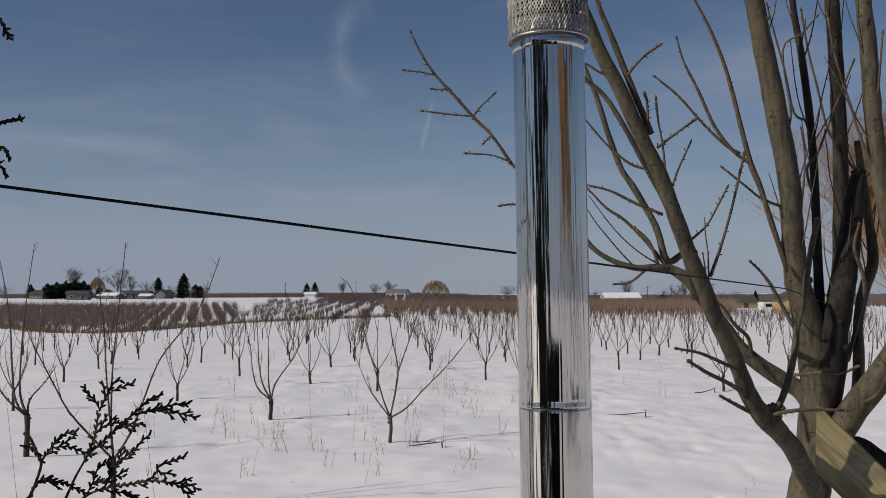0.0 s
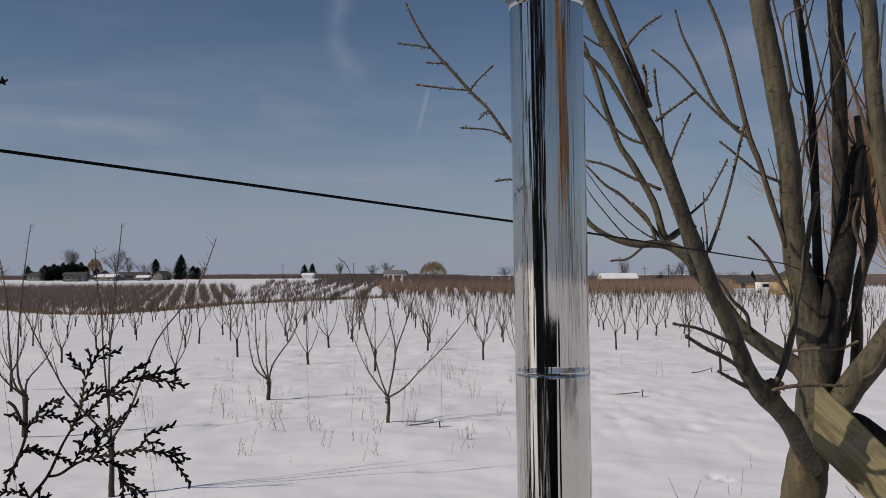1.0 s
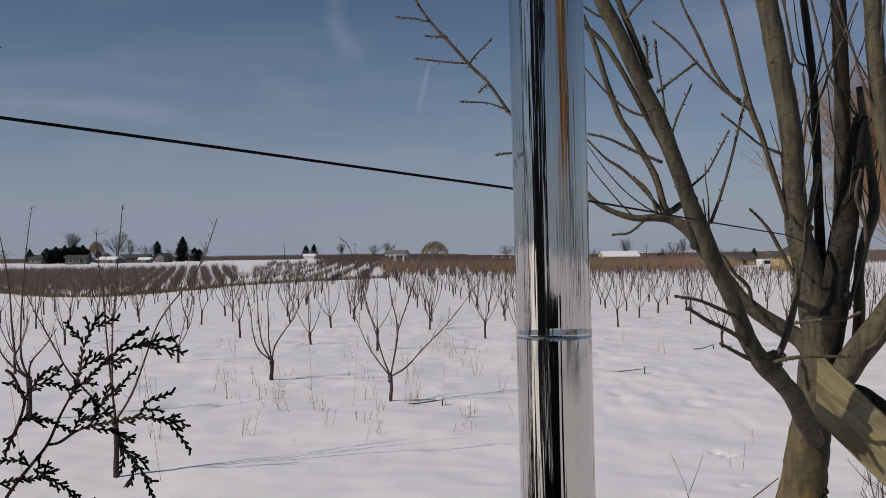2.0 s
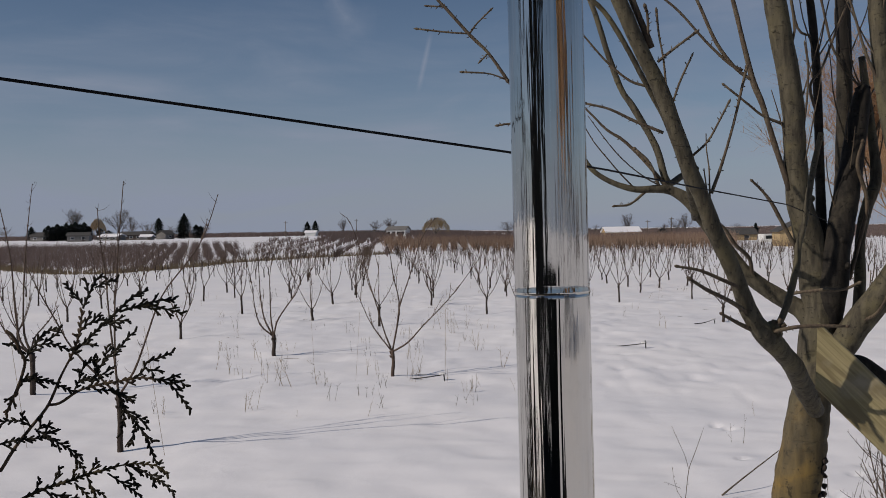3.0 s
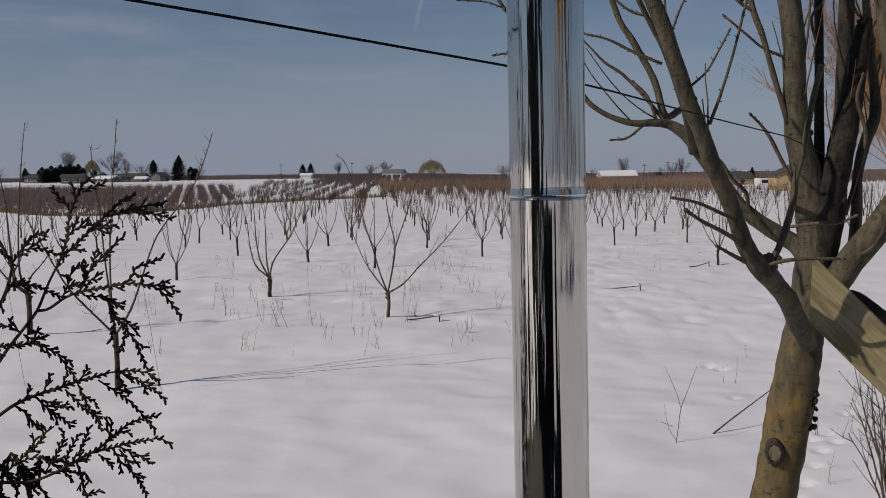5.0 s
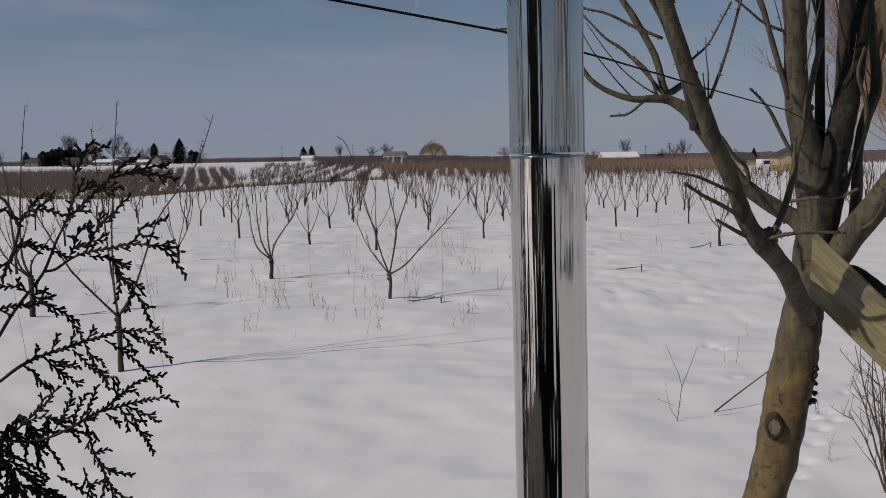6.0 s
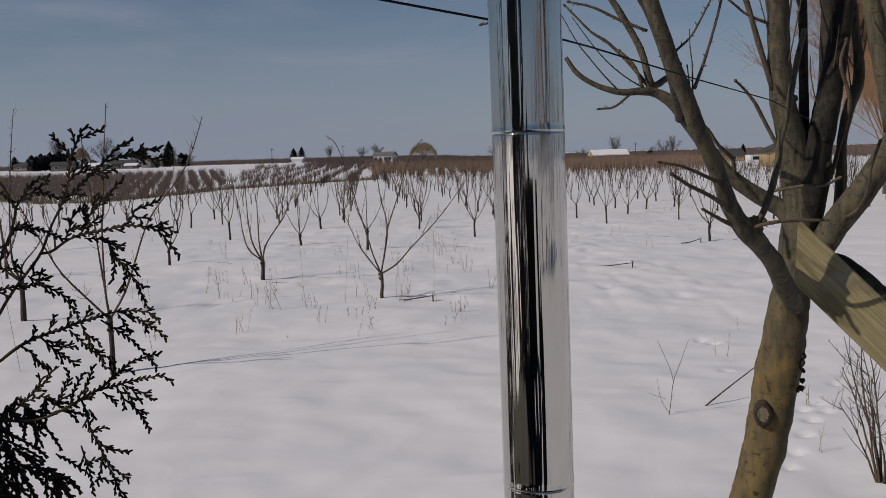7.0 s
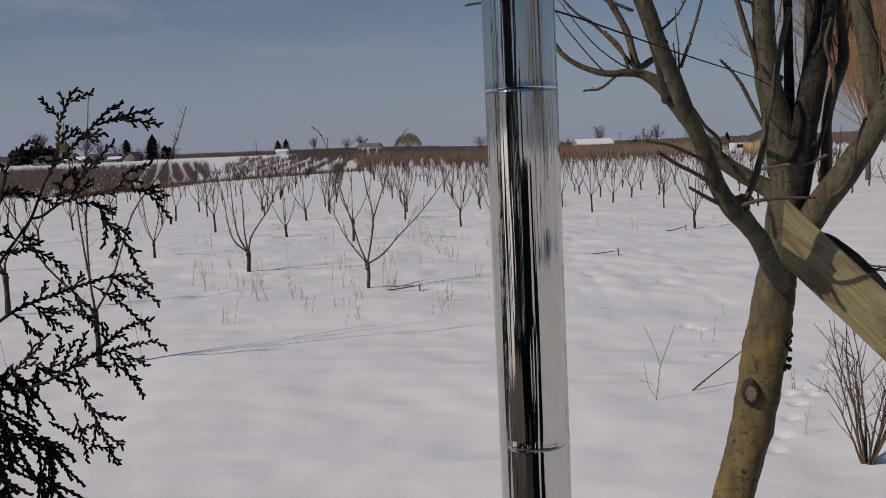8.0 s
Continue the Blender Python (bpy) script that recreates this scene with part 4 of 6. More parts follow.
def build_trunk():
    pts = local([(0.928, 4.870, -0.250, 0.210), (1.004, 4.870, 0.150, 0.165), (1.127, 4.870, 0.800, 0.135), (1.271, 4.870, 1.450, 0.117), (1.417, 4.870, 2.023, 0.109), (1.489, 4.870, 2.290, 0.107), (1.550, 4.870, 2.587, 0.113), (1.588, 4.870, 2.833, 0.117), (1.629, 4.880, 3.038, 0.109), (1.660, 4.890, 3.232, 0.096), (1.691, 4.901, 3.406, 0.098), (1.707, 4.911, 3.540, 0.082), (1.720, 4.921, 3.652, 0.046)], (1.30, 4.72, 0))
    bm = bmesh.new()
    tube(bm, pts, 28, 8, 0.10, 0, 3.3)
    part("trunk", bm, BARK_TRUNK, TREE, "leaning trunk with yellow-orange patched bark")
    # the pruning scar: a raised rim round a pale cut face
    c, n = Vector((1.483, 4.761, 2.633)) - Vector((1.30, 4.72, 0)), Vector((-0.30, -0.95, 0.05)).normalized()
    u = n.cross(Vector((0, 0, 1))).normalized()
    v = u.cross(n)
    rings = [(0.062, -0.030, 0), (0.060, 0.006, 0), (0.050, 0.020, 0), (0.040, 0.024, 0), (0.033, 0.018, 0)]
    bm = bmesh.new()
    last = None
    for r, h, _ in rings:
        ring = []
        for k in range(26):
            a = 2 * math.pi * k / 26
            wob = 1 + 0.14 * noise.noise(Vector((math.cos(a) * 2, math.sin(a) * 2, h * 30)))
            ring.append(bm.verts.new(c + n * (h + 0.006 * noise.noise(Vector((a * 4, h * 90, 1)))) + (u * math.cos(a) * 0.82 + v * math.sin(a) * 1.12) * r * wob))
        if last:
            for k in range(26):
                bm.faces.new((last[k], last[(k + 1) % 26], ring[(k + 1) % 26], ring[k]))
        last = ring
    part("scar_rim", bm, PEACH_TRUNK, TREE, "rough raised rim round a pruning scar")
    bm = bmesh.new()
    face = [bm.verts.new(c + n * 0.0195 + (u * math.cos(a) * 0.82 + v * math.sin(a) * 1.12) * 0.039) for a in [2 * math.pi * k / 20 for k in range(20)]]
    back_ring = [bm.verts.new(w.co - n * 0.03) for w in face]
    bm.faces.new(face)
    for k in range(20):
        bm.faces.new((face[k], back_ring[k], back_ring[(k + 1) % 20], face[(k + 1) % 20]))
    bmesh.ops.recalc_face_normals(bm, faces=bm.faces)
    part("scar_face", bm, CUT, TREE, "pale grey cut wood of a pruning scar", False)
    # rough bark burrs along the shaded side
    for x, z, r in ((1.676, 2.771, 0.030), (1.686, 2.895, 0.034), (1.680, 2.840, 0.026)):
        bm = bmesh.new()
        for j in range(9):
            p0 = Vector((x - 1.30 + tree_rng.uniform(-.022, .022), 0.095 + tree_rng.uniform(-.02, .02), z + tree_rng.uniform(-.035, .035)))
            tube(bm, [(*p0, r * 0.55), (*(p0 + Vector((0.012 if x > 1.6 else -0.012, -0.012, tree_rng.uniform(-.012, .012)))), r * 0.25)], 6, 1, 0.35)
        part("burr", bm, PEACH_TRUNK, TREE)


build_trunk()

# main limbs, from the crotch outwards
limb("leaning limb", BARK, [(1.638, 4.750, 3.193, 0.0430), (1.524, 4.550, 3.327, 0.0495), (1.405, 4.320, 3.470, 0.0444), (1.294, 4.150, 3.572, 0.0427), (1.216, 4.050, 3.639, 0.0466), (1.159, 4.020, 3.700, 0.0389), (1.117, 4.000, 3.770, 0.0375), (1.071, 3.960, 3.880, 0.0336), (1.016, 3.920, 3.988, 0.0344), (0.949, 3.860, 4.111, 0.0339), (0.901, 3.830, 4.228, 0.0325), (0.847, 3.800, 4.342, 0.0311), (0.800, 3.770, 4.458, 0.0320), (0.760, 3.750, 4.568, 0.0307), (0.713, 3.740, 4.684, 0.0317), (0.659, 3.720, 4.789, 0.0304), (0.605, 3.700, 4.902, 0.0303), (0.559, 3.690, 5.006, 0.0291), (0.493, 3.690, 5.135, 0.0280), (0.448, 3.680, 5.248, 0.0257), (0.407, 3.660, 5.339, 0.0233), (0.353, 3.640, 5.467, 0.0199), (0.297, 3.600, 5.579, 0.0153)])
limb("far limb", BARK, [(1.718, 4.880, 3.484, 0.0524), (1.643, 4.900, 3.654, 0.0502), (1.539, 4.930, 3.732, 0.0433), (1.390, 4.960, 3.838, 0.0387), (1.281, 4.980, 3.970, 0.0364), (1.185, 5.000, 4.103, 0.0366), (1.095, 5.030, 4.239, 0.0343), (1.004, 5.050, 4.306, 0.0271), (0.915, 5.040, 4.319, 0.0209), (0.807, 5.040, 4.319, 0.0172), (0.688, 5.050, 4.357, 0.0148), (0.584, 5.060, 4.425, 0.0136), (0.525, 5.070, 4.512, 0.0111)])
limb("main limb", BARK, [(1.634, 4.900, 3.222, 0.0478), (1.669, 4.900, 3.394, 0.0789), (1.704, 4.890, 3.612, 0.0906), (1.694, 4.880, 3.800, 0.0881), (1.652, 4.860, 4.032, 0.0759), (1.599, 4.840, 4.235, 0.0637), (1.575, 4.830, 4.437, 0.0566), (1.557, 4.800, 4.724, 0.0562), (1.499, 4.790, 5.072, 0.0561), (1.445, 4.780, 5.362, 0.0525), (1.391, 4.770, 5.653, 0.0489), (1.360, 4.760, 5.798, 0.0383), (1.325, 4.750, 6.030, 0.0325)])
# three limbs whose shade is put into the bark colour
limb("blackened limb", BARK_SHADED, [(1.748, 4.860, 3.590, 0.0587), (1.753, 4.820, 3.822, 0.0756), (1.778, 4.830, 4.021, 0.0700), (1.824, 4.870, 4.164, 0.0661), (1.874, 4.920, 4.337, 0.0609), (1.919, 4.970, 4.529, 0.0555), (1.955, 5.000, 4.692, 0.0498), (1.973, 5.000, 4.794, 0.0422), (1.959, 5.000, 4.832, 0.0271)])
limb("dark limb", BARK_SHADED, [(1.839, 5.020, 3.819, 0.0416), (1.887, 5.090, 4.115, 0.0422), (1.928, 5.150, 4.452, 0.0426), (1.947, 5.180, 4.857, 0.0404), (1.950, 5.200, 5.204, 0.0405), (1.939, 5.200, 5.520, 0.0405), (1.934, 5.220, 5.811, 0.0381), (1.927, 5.220, 6.068, 0.0330)])
limb("slender dark limb", BARK_SHADED, [(1.758, 4.920, 3.797, 0.0264), (1.738, 4.930, 4.059, 0.0264), (1.734, 4.940, 4.383, 0.0241), (1.731, 4.950, 4.739, 0.0217), (1.718, 4.960, 5.070, 0.0206), (1.687, 4.970, 5.404, 0.0194), (1.659, 4.980, 5.620, 0.0170), (1.634, 4.980, 5.835, 0.0146)])
limb("right limb", BARK, [(1.724, 4.820, 3.329, 0.0658), (1.783, 4.800, 3.484, 0.0655), (1.852, 4.740, 3.630, 0.0670), (1.940, 4.680, 3.777, 0.0639), (2.033, 4.640, 3.940, 0.0611), (2.101, 4.600, 4.114, 0.0561), (2.147, 4.600, 4.287, 0.0516), (2.171, 4.600, 4.500, 0.0471)])
limb("upright right limb", BARK, [(2.082, 4.660, 4.065, 0.0501), (2.043, 4.680, 4.342, 0.0480), (1.998, 4.700, 4.596, 0.0459), (1.972, 4.720, 4.796, 0.0438), (1.957, 4.740, 5.085, 0.0428), (1.952, 4.760, 5.377, 0.0418), (1.938, 4.780, 5.674, 0.0397), (1.930, 4.800, 5.945, 0.0351)])
# the shadow on this limb comes from its near-black bark colour
limb("shaded lower limb", BARK_SHADED, [(1.800, 4.960, 3.385, 0.0362), (1.926, 4.980, 3.394, 0.0412), (2.052, 4.960, 3.310, 0.0411), (2.170, 4.920, 3.181, 0.0407), (2.308, 4.860, 2.991, 0.0379), (2.456, 4.800, 2.878, 0.0327)])
limb("inner limb", BARK, [(1.910, 4.960, 3.582, 0.0266), (1.944, 4.980, 3.788, 0.0291), (1.955, 5.000, 4.024, 0.0268), (1.998, 5.020, 4.200, 0.0293), (2.053, 5.040, 4.346, 0.0294), (2.046, 5.060, 4.554, 0.0246), (2.028, 5.080, 4.761, 0.0222), (2.009, 5.100, 4.998, 0.0174)])
# side branches and twigs
branch([(1.087, 5.200, 4.397, 0.0175), (0.980, 5.080, 4.356, 0.0200), (0.929, 5.120, 4.549, 0.0182), (0.813, 5.150, 4.771, 0.0173), (0.753, 5.160, 4.867, 0.0164), (0.686, 5.170, 5.059, 0.0154), (0.621, 5.180, 5.284, 0.0145), (0.546, 5.200, 5.481, 0.0126), (0.469, 5.200, 5.643, 0.0106)])
branch([(1.111, 5.000, 4.164, 0.0234), (1.017, 4.700, 4.320, 0.0167), (0.916, 4.400, 4.445, 0.0140), (0.835, 4.300, 4.609, 0.0129), (0.752, 4.250, 4.748, 0.0127), (0.645, 4.200, 4.936, 0.0118), (0.557, 4.200, 5.079, 0.0110), (0.469, 4.200, 5.159, 0.0094), (0.406, 4.200, 5.238, 0.0078)])
branch([(0.690, 3.740, 4.825, 0.0136), (0.654, 3.720, 4.909, 0.0135), (0.616, 3.710, 4.999, 0.0135), (0.552, 3.690, 5.156, 0.0123), (0.520, 3.680, 5.235, 0.0112), (0.491, 3.670, 5.301, 0.0089), (0.463, 3.660, 5.379, 0.0078)])
branch([(0.989, 5.050, 4.306, 0.0103), (0.874, 5.070, 4.454, 0.0094), (0.756, 5.080, 4.579, 0.0084), (0.665, 5.080, 4.641, 0.0075), (0.591, 5.090, 4.720, 0.0065), (0.531, 5.100, 4.784, 0.0056)])
branch([(0.829, 4.300, 4.544, 0.0080), (0.706, 4.300, 4.597, 0.0072), (0.590, 4.300, 4.656, 0.0064), (0.486, 4.300, 4.684, 0.0055)])
branch([(0.933, 5.040, 4.319, 0.0093), (0.884, 5.040, 4.453, 0.0084), (0.810, 5.040, 4.529, 0.0074)])
branch([(0.752, 4.250, 4.748, 0.0071), (0.675, 4.250, 4.775, 0.0063), (0.586, 4.250, 4.849, 0.0055), (0.523, 4.250, 4.920, 0.0047), (0.459, 4.250, 5.000, 0.0047)])
branch([(1.545, 4.820, 4.292, 0.0153), (1.466, 4.800, 4.523, 0.0143), (1.402, 4.780, 4.723, 0.0143), (1.359, 4.770, 4.824, 0.0152), (1.317, 4.760, 4.982, 0.0124), (1.262, 4.750, 5.212, 0.0106), (1.220, 4.740, 5.356, 0.0097), (1.163, 4.730, 5.500, 0.0079), (1.106, 4.720, 5.615, 0.0070), (1.047, 4.700, 5.712, 0.0061)])
branch([(1.359, 4.770, 4.838, 0.0106), (1.273, 4.760, 4.896, 0.0097), (1.174, 4.750, 5.025, 0.0088), (1.090, 4.740, 5.213, 0.0079), (1.019, 4.730, 5.357, 0.0061), (0.985, 4.720, 5.472, 0.0043)])
branch([(1.301, 4.760, 4.889, 0.0088), (1.231, 4.760, 4.931, 0.0079), (1.117, 4.750, 5.041, 0.0070), (0.990, 4.740, 5.186, 0.0061), (0.876, 4.730, 5.281, 0.0052)])
branch([(0.939, 3.840, 4.249, 0.0072), (0.977, 3.820, 4.364, 0.0064), (1.021, 3.800, 4.524, 0.0056), (1.060, 3.800, 4.686, 0.0056), (1.074, 3.800, 4.743, 0.0064)])
branch([(0.855, 3.800, 4.398, 0.0056), (0.916, 3.790, 4.455, 0.0049), (0.960, 3.780, 4.534, 0.0042), (0.996, 3.780, 4.603, 0.0042)])
branch([(1.505, 4.800, 4.623, 0.0080), (1.401, 4.780, 4.666, 0.0071), (1.326, 4.760, 4.722, 0.0061), (1.210, 4.740, 4.813, 0.0052)])
branch([(1.583, 4.840, 3.990, 0.0108), (1.509, 4.820, 4.120, 0.0098), (1.449, 4.800, 4.226, 0.0089), (1.399, 4.800, 4.293, 0.0071), (1.352, 4.780, 4.335, 0.0062)])
branch([(0.711, 3.720, 4.766, 0.0062), (0.757, 3.700, 4.801, 0.0055), (0.801, 3.690, 4.833, 0.0048), (0.848, 3.680, 4.866, 0.0055)])
branch([(0.591, 3.690, 5.052, 0.0055), (0.624, 3.680, 5.095, 0.0048), (0.668, 3.670, 5.137, 0.0048), (0.711, 3.660, 5.164, 0.0047)])
branch([(0.760, 3.730, 4.577, 0.0041), (0.795, 3.730, 4.679, 0.0041), (0.841, 3.720, 4.780, 0.0034)])
branch([(0.749, 3.730, 4.611, 0.0041), (0.734, 3.720, 4.770, 0.0041), (0.717, 3.720, 4.873, 0.0041), (0.706, 3.700, 4.954, 0.0048)])
branch([(0.673, 3.700, 4.870, 0.0048), (0.670, 3.700, 4.950, 0.0048), (0.662, 3.690, 4.971, 0.0062)])
branch([(0.547, 3.690, 5.053, 0.0055), (0.489, 3.680, 5.063, 0.0048), (0.410, 3.670, 5.112, 0.0041)])
branch([(1.128, 4.000, 3.743, 0.0109), (1.021, 3.900, 3.807, 0.0094), (0.912, 3.820, 3.860, 0.0081), (0.836, 3.760, 3.906, 0.0080)])
branch([(1.101, 3.970, 3.848, 0.0096), (1.015, 3.900, 3.884, 0.0083), (0.897, 3.850, 3.935, 0.0070), (0.797, 3.800, 3.956, 0.0058)])
branch([(1.140, 4.020, 3.676, 0.0109), (1.078, 3.980, 3.705, 0.0084), (0.997, 3.920, 3.750, 0.0059)])
branch([(1.237, 4.050, 3.650, 0.0172), (1.278, 4.050, 3.727, 0.0147), (1.318, 4.070, 3.822, 0.0148), (1.355, 4.100, 3.941, 0.0149), (1.369, 4.120, 4.026, 0.0150), (1.403, 4.140, 4.128, 0.0138), (1.432, 4.160, 4.270, 0.0138), (1.459, 4.180, 4.382, 0.0126), (1.496, 4.200, 4.516, 0.0140)])
branch([(1.229, 4.020, 3.663, 0.0097), (1.255, 3.980, 3.677, 0.0084), (1.309, 3.960, 3.690, 0.0084), (1.398, 3.950, 3.695, 0.0072), (1.500, 3.940, 3.693, 0.0060)])
branch([(1.394, 4.300, 3.806, 0.0080), (1.487, 4.200, 3.827, 0.0078), (1.568, 4.150, 3.831, 0.0069), (1.610, 4.100, 3.860, 0.0061)])
branch([(1.390, 4.960, 3.823, 0.0120), (1.362, 4.900, 3.944, 0.0100), (1.279, 4.850, 4.019, 0.0090), (1.217, 4.820, 4.106, 0.0071), (1.162, 4.800, 4.150, 0.0071)])
branch([(0.131, 4.100, 4.761, 0.0076), (0.044, 4.100, 4.889, 0.0076), (-0.032, 4.100, 4.966, 0.0076), (-0.133, 4.100, 5.082, 0.0069), (-0.214, 4.100, 5.174, 0.0061), (-0.272, 4.100, 5.265, 0.0053), (-0.315, 4.100, 5.356, 0.0045)])
branch([(0.398, 4.200, 4.437, 0.0102), (0.270, 4.150, 4.626, 0.0093), (0.194, 4.120, 4.699, 0.0085), (0.131, 4.100, 4.761, 0.0076)])
branch([(-0.037, 4.100, 4.976, 0.0045), (-0.133, 4.100, 4.985, 0.0045), (-0.260, 4.100, 5.003, 0.0045)])
branch([(-0.037, 4.100, 4.976, 0.0045), (-0.006, 4.100, 5.017, 0.0037), (0.052, 4.100, 5.072, 0.0037)])
branch([(0.118, 4.100, 4.773, 0.0045), (0.043, 4.100, 4.800, 0.0037), (-0.063, 4.100, 4.809, 0.0045)])
branch([(-0.214, 4.100, 5.166, 0.0037), (-0.272, 4.100, 5.180, 0.0037), (-0.341, 4.100, 5.189, 0.0037)])
branch([(0.180, 4.120, 4.573, 0.0045), (0.130, 4.120, 4.581, 0.0045), (0.087, 4.120, 4.576, 0.0045)])
branch([(0.044, 4.100, 4.889, 0.0037), (0.013, 4.100, 4.859, 0.0037)])
branch([(-0.132, 4.100, 5.095, 0.0037), (-0.214, 4.100, 5.102, 0.0037)])
branch([(0.861, 5.040, 4.307, 0.0074), (0.771, 5.000, 4.240, 0.0064), (0.693, 4.980, 4.231, 0.0055)])
branch([(1.724, 4.950, 4.680, 0.0082), (1.676, 4.900, 4.823, 0.0072), (1.735, 4.900, 4.911, 0.0063), (1.790, 4.880, 5.069, 0.0063), (1.849, 4.860, 5.227, 0.0053), (1.906, 4.850, 5.371, 0.0053)])
branch([(1.712, 4.960, 5.085, 0.0064), (1.628, 4.940, 5.128, 0.0064), (1.585, 4.930, 5.336, 0.0054), (1.515, 4.920, 5.606, 0.0045), (1.490, 4.900, 5.691, 0.0045)])
branch([(1.938, 5.180, 4.981, 0.0076), (1.872, 5.150, 5.071, 0.0066), (1.811, 5.130, 5.317, 0.0066), (1.766, 5.120, 5.502, 0.0056), (1.728, 5.100, 5.716, 0.0056)])
branch([(1.969, 4.720, 4.768, 0.0079), (1.883, 4.700, 4.936, 0.0069), (1.819, 4.700, 5.164, 0.0061), (1.763, 4.700, 5.365, 0.0052), (1.724, 4.680, 5.561, 0.0051)])
branch([(1.955, 4.740, 5.027, 0.0061), (1.972, 4.700, 5.219, 0.0052), (1.990, 4.680, 5.470, 0.0051)])
branch([(1.592, 4.800, 4.493, 0.0062), (1.613, 4.760, 4.719, 0.0052), (1.615, 4.740, 4.889, 0.0052), (1.595, 4.720, 5.000, 0.0043)])
branch([(1.860, 4.900, 3.828, 0.0119), (1.915, 4.880, 4.060, 0.0109), (1.940, 4.860, 4.233, 0.0108), (1.886, 4.840, 4.407, 0.0090), (1.911, 4.840, 4.522, 0.0081)])
branch([(1.843, 4.700, 3.633, 0.0096), (1.882, 4.600, 3.684, 0.0085), (1.877, 4.450, 3.785, 0.0083), (1.877, 4.420, 3.891, 0.0074), (1.907, 4.400, 4.008, 0.0073)])
branch([(1.506, 4.780, 4.968, 0.0062), (1.558, 4.760, 5.080, 0.0061), (1.511, 4.720, 5.404, 0.0052), (1.599, 4.700, 5.483, 0.0043), (1.676, 4.700, 5.568, 0.0043)])


def build_knuckle():
    """The swollen knuckle of the leaning limb, with stubs of cut twigs."""
    c = Vector((1.225, 4.040, 3.655)) - Vector((1.30, 4.72, 0))
    bm = bmesh.new()
    for k in range(8):
        a = 6.283 * k / 8
        d = Vector((0.7 * math.cos(a), -0.8, 0.7 * math.sin(a))).normalized()
        p0 = c + Vector((0.022 * math.cos(a), 0, 0.026 * math.sin(a)))
        tube(bm, [(*p0, 0.022), (*(p0 + d * 0.020), 0.018), (*(p0 + d * 0.030), 0.007)], 7, 2, 0.3)
    part("burr", bm, BARK, TREE)
    for dx, dz, n in ((0.030, 0.055, 0.050), (0.055, 0.045, 0.040), (0.010, 0.062, 0.035), (-0.035, 0.030, 0.030)):
        bm = bmesh.new()
        p0 = c + Vector((dx * 0.5, -0.01, dz * 0.4))
        d = Vector((dx, -0.015, dz)).normalized()
        tube(bm, [(*p0, 0.012), (*(p0 + d * n * 0.6), 0.010), (*(p0 + d * n), 0.009)], 7, 2, 0.25)
        part("stub", bm, TWIG, TREE)


build_knuckle()


def build_board():
    """A weathered plank that leans in the crotch and stands in the snow."""
    top, foot = Vector((1.445, 4.366, 3.595)), Vector((4.880, 3.026, -0.098))
    along = (foot - top).normalized()
    m = Matrix.Translation(top) @ Matrix((along, Vector((0, 0, 1)).cross(along).normalized(), along.cross(Vector((0, 0, 1)).cross(along).normalized()))).transposed().to_4x4()
    cross = 1 if (m.to_3x3() @ Vector((0, 0, 1))).z > 0 else -1        # which long edge is the upper one
    bm = bmesh.new()
    length, half, thick = (foot - top).length, 0.112, 0.018
    n = 26
    rings = []
    for i in range(n + 1):
        x = length * i / n
        wave = 0.002 * noise.noise(Vector((x * 3, 0, 5)))
        prof = [(-thick, -half + 0.006), (-thick, half - 0.006), (-thick + 0.005, half), (thick - 0.005, half), (thick, half - 0.006), (thick, -half + 0.006), (thick - 0.005, -half), (-thick + 0.005, -half)]
        rings.append([bm.verts.new((x + (0.95 * (half - z * cross) if i == 0 else 0), y + wave, z + wave)) for y, z in prof])
    for a, b in zip(rings, rings[1:]):
        for k in range(8):
            bm.faces.new((a[k], a[(k + 1) % 8], b[(k + 1) % 8], b[k]))
    bm.faces.new(rings[0][::-1])
    bm.faces.new(rings[-1])
    bmesh.ops.recalc_face_normals(bm, faces=bm.faces)
    board = mesh_object("board", bm, BOARD, smooth=False)
    board.matrix_basis = m
    tagged(board, "weathered yellowish wooden plank leaning in the tree's crotch", "plank")


build_board()


# ---- the cedar beside the deck ----
CEDAR_BASE = (-1.15, 1.02, 0)
CEDAR_TREE = tagged(empty("cedar_tree", pose(*CEDAR_BASE)), "dark cedar with flat drooping scaly sprays", "cedar")
cedar_rng = random.Random(31)


def frond(bm, rng, q, d, plane, length, r, depth):
    """A flat scaly branchlet with alternate stubby side shoots."""
    n = max(2, int(length / 0.0058))
    pts, p, e = [], Vector(q), Vector(d).normalized()
    for k in range(n + 1):
        pts.append((*p, r * (1.0 if k < n else 0.7)))
        e = (e + plane.cross(e).normalized() * rng.uniform(-0.14, 0.14) + plane * rng.uniform(-0.08, 0.08) + Vector((0, 0, -0.02))).normalized()
        p = p + e * (length / n)
    tube(bm, pts, 5, 1)
    if depth:
        for k in range(1, n):
            side = 1 if k % 2 else -1
            e = (Vector(pts[k][:3]) - Vector(pts[k - 1][:3])).normalized()
            s = (plane.cross(e).normalized() * side * 0.7 + e * 0.95).normalized()
            frond(bm, rng, Vector(pts[k][:3]), s, plane, rng.uniform(0.0045, 0.0100) * (1 - 0.35 * k / n), r * 1.15, 0)


